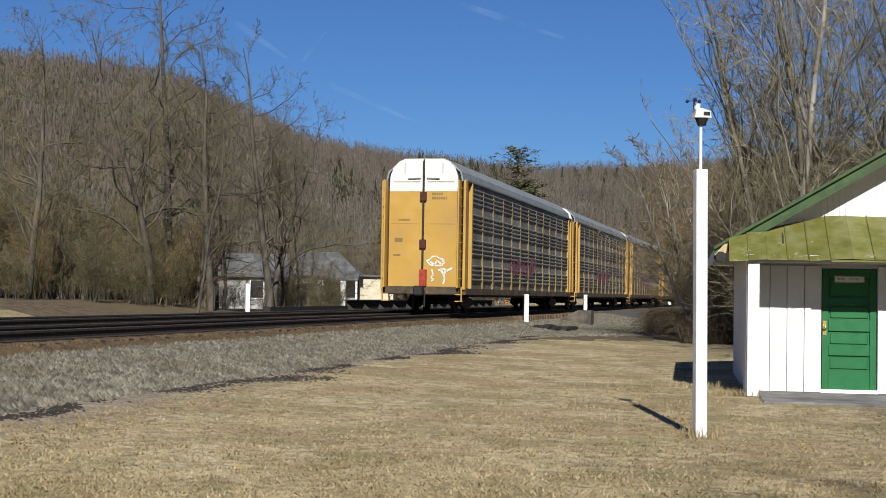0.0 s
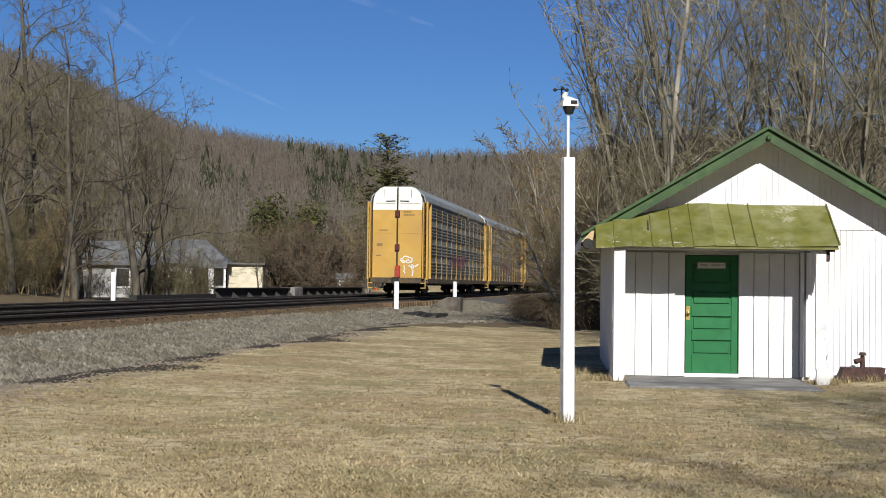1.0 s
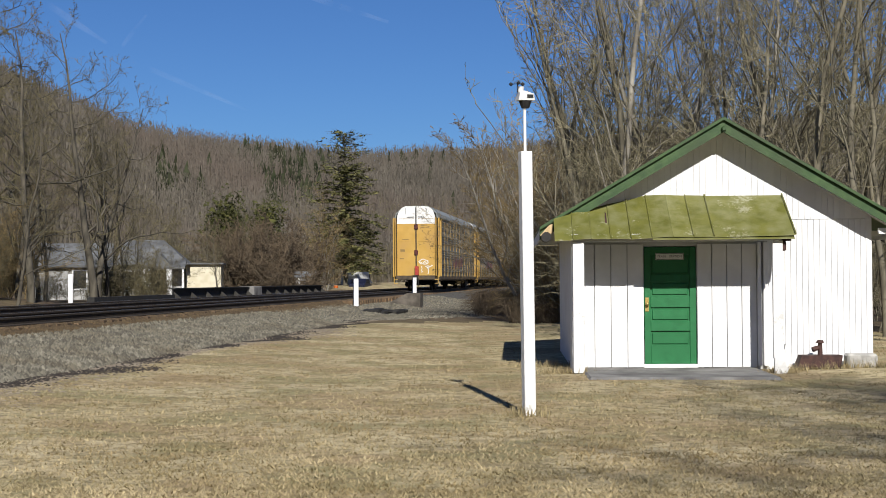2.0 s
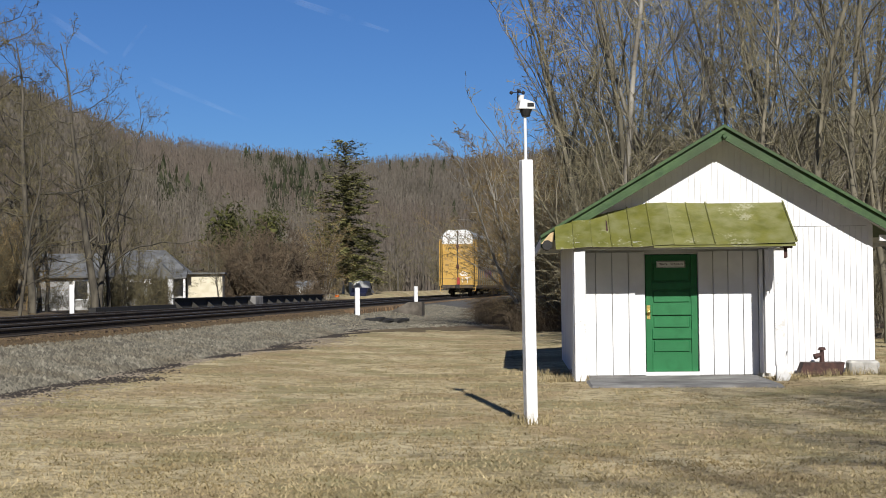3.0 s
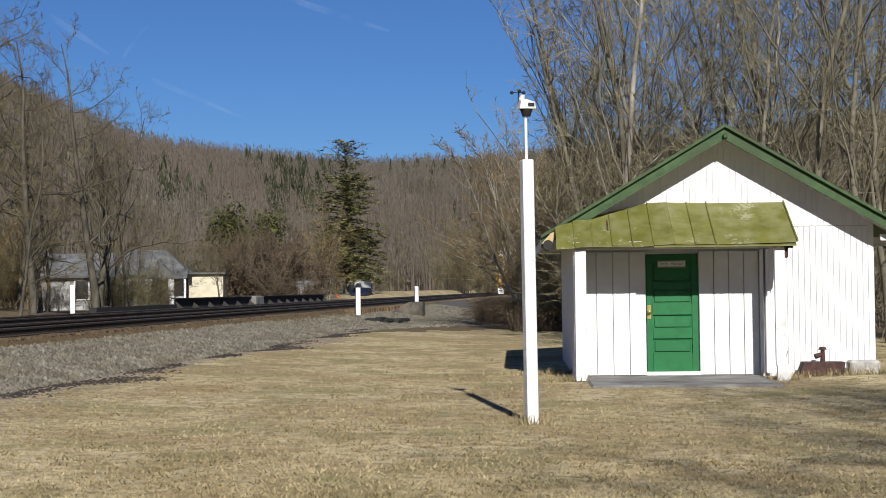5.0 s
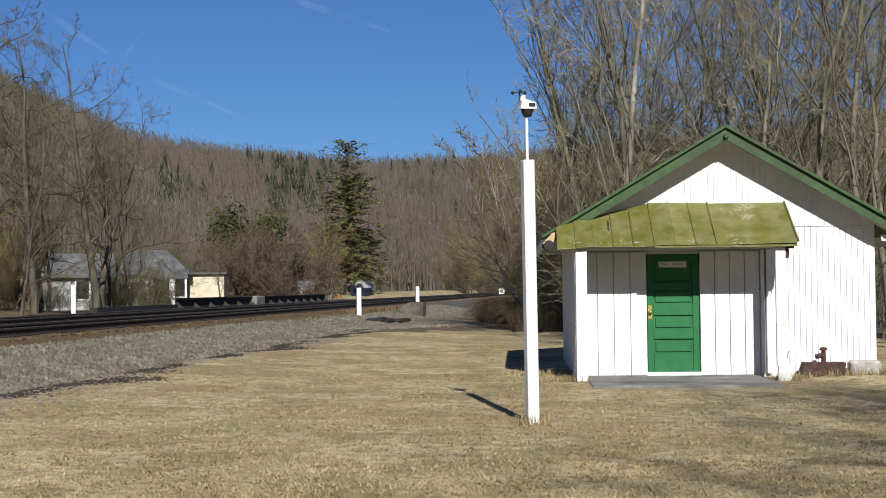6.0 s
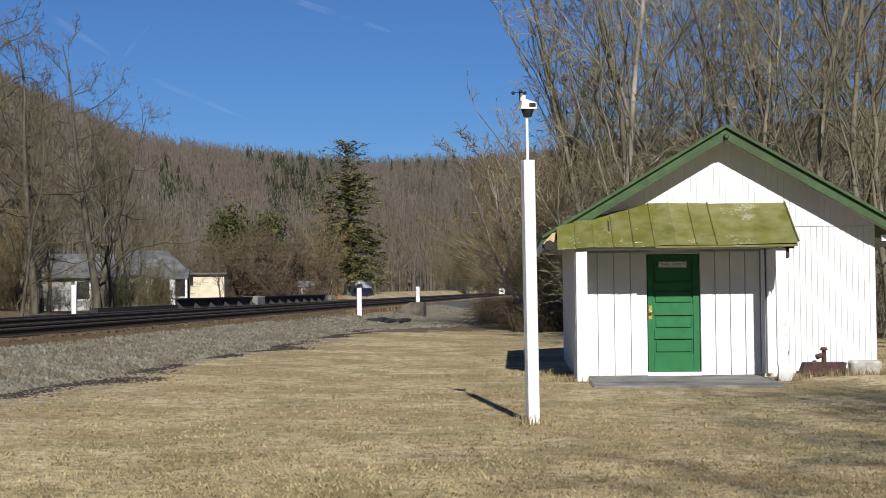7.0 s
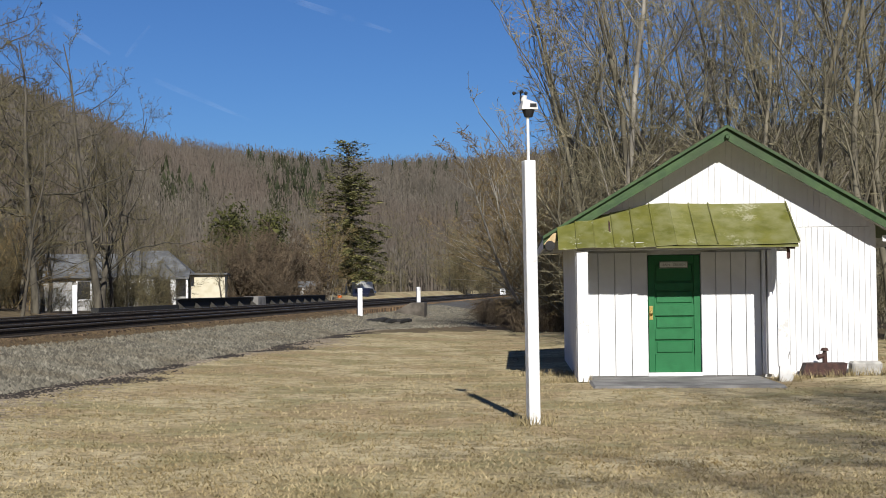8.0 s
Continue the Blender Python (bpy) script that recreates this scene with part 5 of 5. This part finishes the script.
# ---- across the tracks ----
def build_house():
    t = thing("cottage", pose(-0.1955 * 108, 108, 0.2, 0, 0, 6), "white weathered cottage with grey hipped roof and porch", "house")
    part("wall", boxed(-3.1, 1.6, -2.4, 2.4, -0.5, 2.62), M_HOUSE, t)
    bm = bmesh.new()
    v = [bm.verts.new(p) for p in ((-3.4, -2.9, 2.55), (2.1, -2.9, 2.55), (2.1, 2.9, 2.55), (-3.4, 2.9, 2.55), (-2.9, 0, 4.45), (0.0, 0, 4.45))]
    for q in ((0, 1, 5, 4), (1, 2, 5), (2, 3, 4, 5), (3, 0, 4), (3, 2, 1, 0)):
        bm.faces.new([v[k] for k in q])
    part("roof", bm, M_SHINGLE, t, "grey sheet hipped roof")
    porch = part("porch_roof", prism(bmesh.new(), [(-2.42, 2.95), (-4.4, 2.35), (-4.4, 2.22), (-2.42, 2.62)], -1.2, 1.9, "x"), M_SHINGLE, t)
    part("porch_gable", prism(bmesh.new(), [(-0.95, 2.36), (1.0, 2.36), (0.05, 3.35)], -4.45, -1.8), M_SHINGLE, t, "small grey gable over the porch")
    for x, w in ((-1.05, 0.10), (-0.7, 0.10), (0.75, 0.20), (1.75, 0.08)):
        part("porch_post", boxed(x - w, x + w, -4.3, -4.12, -0.2, 2.3), M_WHITE, porch)
    part("porch_floor", boxed(-1.3, 2.0, -4.4, -2.45, -0.5, 0.1), M_CONCRETE, t)
    part("wing_wall", boxed(1.75, 4.4, -1.6, 2.2, -0.5, 2.55), M_CREAM, t, "cream painted wing")
    part("wing_roof", boxed(1.7, 4.6, -1.9, 2.4, 2.555, 2.68), M_SHINGLE, t)
    for x in (-2.2,):
        win = part("window", boxed(x - 0.4, x + 0.4, -2.46, -2.405, 0.8, 2.1), M_WHITE, t)
        part("pane", boxed(x - 0.32, x + 0.32, -2.47, -2.462, 0.9, 2.0), M_DARK, win)
    part("door", boxed(0.0, 0.5, -2.45, -2.405, 0.1, 2.1), M_MAROON, t, "dark red door")
    # flat dark panel that paints the shade of an open doorway
    part("opening_shade", boxed(-0.55, -0.05, -2.45, -2.405, 0.1, 2.1), M_DARK, t)
    h2 = thing("shed_house", pose(-0.262 * 104, 104, 0.2, 0, 0, 12), "small white weathered outbuilding with a dark gable roof", "house")
    part("wall", boxed(-2.8, 2.8, -2.2, 2.2, -0.5, 2.6), M_HOUSE, h2)
    part("gable", prism(bmesh.new(), [(-2.2, 2.6), (2.2, 2.6), (0, 4.0)], -2.8, 2.8, "x"), M_HOUSE, h2)
    for s in (-1, 1):
        part("roof", prism(bmesh.new(), [(0, 4.15), (s * 2.6, 2.45), (s * 2.6, 2.33), (0, 4.03)], -3.1, 3.1, "x"), M_SHINGLE, h2)
    win = part("window", boxed(0.2, 1.3, -2.26, -2.205, 0.7, 2.2), M_WHITE, h2)
    part("pane", boxed(0.3, 1.2, -2.27, -2.262, 0.8, 2.1), M_DARK, win)


def build_far_clutter():
    Y = 150.0
    # low white outbuilding
    b = thing("white_outbuilding", pose(-0.0955 * 118, 118, 0.45, 0, 0, 10), "small white sided outbuilding beyond the tracks", "shed")
    part("wall", boxed(-0.8, 0.8, -1, 1, -0.4, 1.3), M_HOUSE, b)
    part("roof", prism(bmesh.new(), [(-1.1, 1.3), (1.1, 1.3), (0, 1.8)], -0.95, 0.95, "x"), M_SHINGLE, b)
    part("dark_door", boxed(0.1, 0.6, -1.04, -1.003, -0.3, 1.1), M_DARK, b)
    # parked car and a boat-shaped trailer behind it
    c = thing("parked_car", pose(-0.056 * Y, Y, 0.15, 0, 0, 82), "dark blue parked car with dark windows", "car")
    body = prism(bmesh.new(), [(-2.1, 0.35), (2.1, 0.35), (2.15, 0.8), (1.3, 0.95), (0.7, 1.45), (-1.0, 1.5), (-1.7, 1.0), (-2.15, 0.9)], -0.85, 0.85)
    bmesh.ops.bevel(body, geom=list(body.edges), offset=0.06, segments=1, affect="EDGES")
    bd = part("body", body, M_NAVY, c)
    for s in (-1, 1):
        part("side_window", prism(bmesh.new(), [(-1.3, 0.98), (0.95, 0.98), (0.6, 1.38), (-0.95, 1.42)], s * 0.855, s * 0.865), M_BLACK, bd)
        for x in (-1.3, 1.35):
            wheel = part("wheel", tube(bmesh.new(), (x, s * 0.68, 0.33), (x, s * 0.88, 0.33), 0.33, 0.33, 16), M_BLACK, c)
            part("rim", tube(bmesh.new(), (x, s * 0.881, 0.33), (x, s * 0.90, 0.33), 0.2, 0.18, 12), M_CARROOF, wheel)
    v = thing("white_van", pose(-0.0585 * 158, 158, 0.15, 0, 0, 70), "white van parked behind a dark car", "van")
    body = prism(bmesh.new(), [(-2.3, 0.4), (2.3, 0.4), (2.35, 1.1), (1.8, 1.3), (1.3, 2.2), (-2.25, 2.3)], -0.95, 0.95)
    bmesh.ops.bevel(body, geom=list(body.edges), offset=0.08, segments=1, affect="EDGES")
    part("body", body, M_CARWHITE, v)
    part("windscreen", prism(bmesh.new(), [(1.45, 1.4), (1.78, 1.34), (1.36, 2.1), (1.2, 2.1)], -0.96, 0.96), M_BLACK, v)
    for s in (-1, 1):
        for x in (-1.5, 1.5):
            part("wheel", tube(bmesh.new(), (x, s * 0.75, 0.36), (x, s * 0.97, 0.36), 0.36, 0.36, 16), M_BLACK, v)
    o = part("orange_barrel", tube(bmesh.new(), (0, 0, 0), (0, 0, 0.6), 0.26, 0.22, 14), M_ORANGE)
    o.matrix_basis = pose(-0.0735 * 146, 146, 0.35)
    part("lid", tube(bmesh.new(), (0, 0, 0.6), (0, 0, 0.66), 0.18, 0.12, 12), M_CREAM, o)
    tagged(o, "orange plastic barrel by the parked vehicles", "barrel")
    x, y = 0.0425 * 172, 172.0
    s = thing("track_sign", pose(x, y, float(ground_z(x, y)), 0, 0, 5), "small white square sign beside the track", "sign")
    part("sign_post", tube(bmesh.new(), (0, 0, -0.2), (0, 0, 1.2), 0.04), M_BRACE, s)
    part("sign_board", boxed(-0.36, 0.36, -0.06, -0.045, 0.75, 1.5), M_WHITE, s)
    part("sign_bars", boxed(-0.2, 0.2, -0.066, -0.061, 1.05, 1.2), M_DARK, s)


def build_contrails():
    m = bpy.data.materials.new("thin_contrail")
    m.use_nodes = True
    n, l = m.node_tree.nodes, m.node_tree.links
    n.clear()
    out, mix, tr, df = n.new("ShaderNodeOutputMaterial"), n.new("ShaderNodeMixShader"), n.new("ShaderNodeBsdfTransparent"), n.new("ShaderNodeBsdfDiffuse")
    tc, nz, mr = n.new("ShaderNodeTexCoord"), n.new("ShaderNodeTexNoise"), n.new("ShaderNodeMapRange")
    nz.inputs["Scale"].default_value, nz.inputs["Detail"].default_value = 0.012, 4
    mr.inputs["From Min"].default_value, mr.inputs["From Max"].default_value, mr.inputs["To Min"].default_value, mr.inputs["To Max"].default_value = 0.38, 0.72, 0.0, 0.035
    l.new(tc.outputs["Object"], nz.inputs["Vector"])
    l.new(nz.outputs["Fac"], mr.inputs["Value"])
    l.new(mr.outputs[0], mix.inputs[0])
    l.new(tr.outputs[0], mix.inputs[1])
    l.new(df.outputs[0], mix.inputs[2])
    l.new(mix.outputs[0], out.inputs[0])
    D = 3800.0
    for (x0, z0), (x1, z1), w in (((-0.287, 0.204), (-0.236, 0.170), 9), ((-0.225, 0.160), (-0.135, 0.121), 7), ((-0.112, 0.210), (-0.035, 0.184), 9), ((-0.225, 0.168), (-0.208, 0.190), 6)):
        a, b = Vector((x0 * D, D, 1.5 + z0 * D)), Vector((x1 * D, D, 1.5 + z1 * D))
        d = (b - a).normalized()
        up = Vector((0, -1, 0)).cross(d).normalized()
        bm = bmesh.new()
        k = 24
        rows = [(a.lerp(b, i / k), w * (0.5 + 0.5 * math.sin(math.pi * min(1, i / k + 0.12)))) for i in range(k + 1)]
        lo = [bm.verts.new(p - up * q) for p, q in rows]
        hi = [bm.verts.new(p + up * q) for p, q in rows]
        for i in range(k):
            bm.faces.new((lo[i], lo[i + 1], hi[i + 1], hi[i]))
        ob = part("contrail_backdrop", bm, m)
        ob.visible_shadow = False
        tagged(ob, "faint white aircraft contrail across blue sky", "contrail", kind="structure")


def build_grass():
    rng = np.random.default_rng(17)
    # half the blades grow in small clumps
    k = 14000
    n = 170000
    cy = 9.5 + 30 * rng.random(k) ** 1.8
    cx = cy * rng.uniform(-0.50, 0.37, k)
    pick = rng.integers(0, k, n)
    loose = rng.random(n) < 0.45
    y = np.where(loose, 9.5 + 30 * rng.random(n) ** 1.8, cy[pick] + rng.normal(0, 0.055, n))
    x = np.where(loose, y * rng.uniform(-0.50, 0.37, n), cx[pick] + rng.normal(0, 0.055, n))
    u = x - (TRACK_X0 + TRACK_S * y)
    keep = (u > 5.0) & ~((x > 1.9) & (x < 8.2) & (y > 22.6))
    x, y, loose = x[keep], y[keep], loose[keep]
    n = len(x)
    z = ground_z(x, y)
    a = rng.random(n) * math.tau
    w = rng.uniform(0.004, 0.012, n)
    h = np.where(loose, rng.uniform(0.010, 0.028, n), rng.uniform(0.013, 0.038, n))
    lx, ly = rng.normal(0, 0.03, n), rng.normal(0, 0.03, n)
    p0 = np.stack([x - np.cos(a) * w, y - np.sin(a) * w, z - 0.005], -1)
    p1 = np.stack([x + np.cos(a) * w, y + np.sin(a) * w, z - 0.005], -1)
    p2 = np.stack([x + lx, y + ly, z + h], -1)
    v = np.stack([p0, p1, p2], 1).reshape(-1, 3)
    tagged(raw_mesh("grass_blades", v, np.arange(len(v)).reshape(-1, 3), M_BLADE), "short dry straw-coloured lawn grass", "grass", kind="stuff")


def build_tufts():
    """Longer dead grass against the walls, the post and the trough."""
    rng = np.random.default_rng(23)
    spots = []
    for lx, ly, n, spread in ((-0.25, -1.0, 420, 0.22), (3.4, -1.0, 220, 0.15), (3.75, -0.5, 160, 0.2), (4.4, -0.65, 200, 0.5), (5.0, -0.6, 160, 0.4), (-0.2, 0.8, 380, 0.5)):
        p = SHED @ Vector((lx, ly, 0))
        spots.append(np.stack([p.x + rng.normal(0, spread, n), p.y + rng.normal(0, 0.07, n)], -1))
    spots.append(np.stack([1.02 + rng.normal(0, 0.13, 220), 16.1 + rng.normal(0, 0.13, 220)], -1))
    xy = np.concatenate(spots)
    n = len(xy)
    x, y = xy[:, 0], xy[:, 1]
    z = ground_z(x, y)
    a, w, h = rng.random(n) * math.tau, rng.uniform(0.004, 0.009, n), rng.uniform(0.05, 0.16, n)
    p0 = np.stack([x - np.cos(a) * w, y - np.sin(a) * w, z - 0.01], -1)
    p1 = np.stack([x + np.cos(a) * w, y + np.sin(a) * w, z - 0.01], -1)
    p2 = np.stack([x + rng.normal(0, 0.05, n), y + rng.normal(0, 0.05, n), z + h], -1)
    v = np.stack([p0, p1, p2], 1).reshape(-1, 3)
    tagged(raw_mesh("grass_tufts", v, np.arange(len(v)).reshape(-1, 3), M_BLADE), "longer dead grass tufts against the walls", "grass", kind="stuff")


build_ground()
build_shed()
build_yard()
build_trees()
build_conifer()
evergreen_bush(-0.150 * 128, 128, 1.7, 8.6, 1, M_OLIVE, "rounded olive-green evergreen shrub behind the tracks")
evergreen_bush(-0.122 * 130, 130, 1.4, 7.9, 2, M_OLIVE, "rounded olive-green evergreen shrub behind the tracks")
build_house()
build_far_clutter()
build_contrails()
build_bridge()
build_abutment()
marker_post(on_track(2.33, 59.5), 59.5, 0.30, 1.26, 0.098)
marker_post(-1.19, 68.0, 0.85, 0.75, 0.088)
marker_post(-0.262 * 56, 56, 0.6, 1.2, 0.09)
build_ballast()
build_track(0.0, "near main-line track of rusty rails on dark sleepers", "near_track")
build_track(-4.3, "far main-line track of rusty rails on dark sleepers", "far_track")
build_bramble()
build_far_woods()
build_grass()
build_tufts()

# ---- the train ----
CARS = [build_car()]
for _ in range(3):
    CARS.append(copy_thing(CARS[0], pose(0, 0, 0)))
tail_tag(CARS[0])
# the tail's place along the track, every half second
TAIL_Y = [50.8, 61.5, 72.2, 83.3, 94.8, 107.0, 120.0, 133.8, 148.3, 163.7, 179.6, 195.8, 212.2, 228.7, 245.2, 261.7, 278.2]


def motions():
    for k, car in enumerate(CARS):
        rows = []
        for i, tail in enumerate(TAIL_Y):
            y = tail + k * CAR_PITCH * math.cos(radians(TRACK_YAW))
            rows.append((i * 0.5, pose(on_track(0, y), y, RAIL_Z, 0, 0, TRACK_YAW)))
        walk(car, rows)


motions()
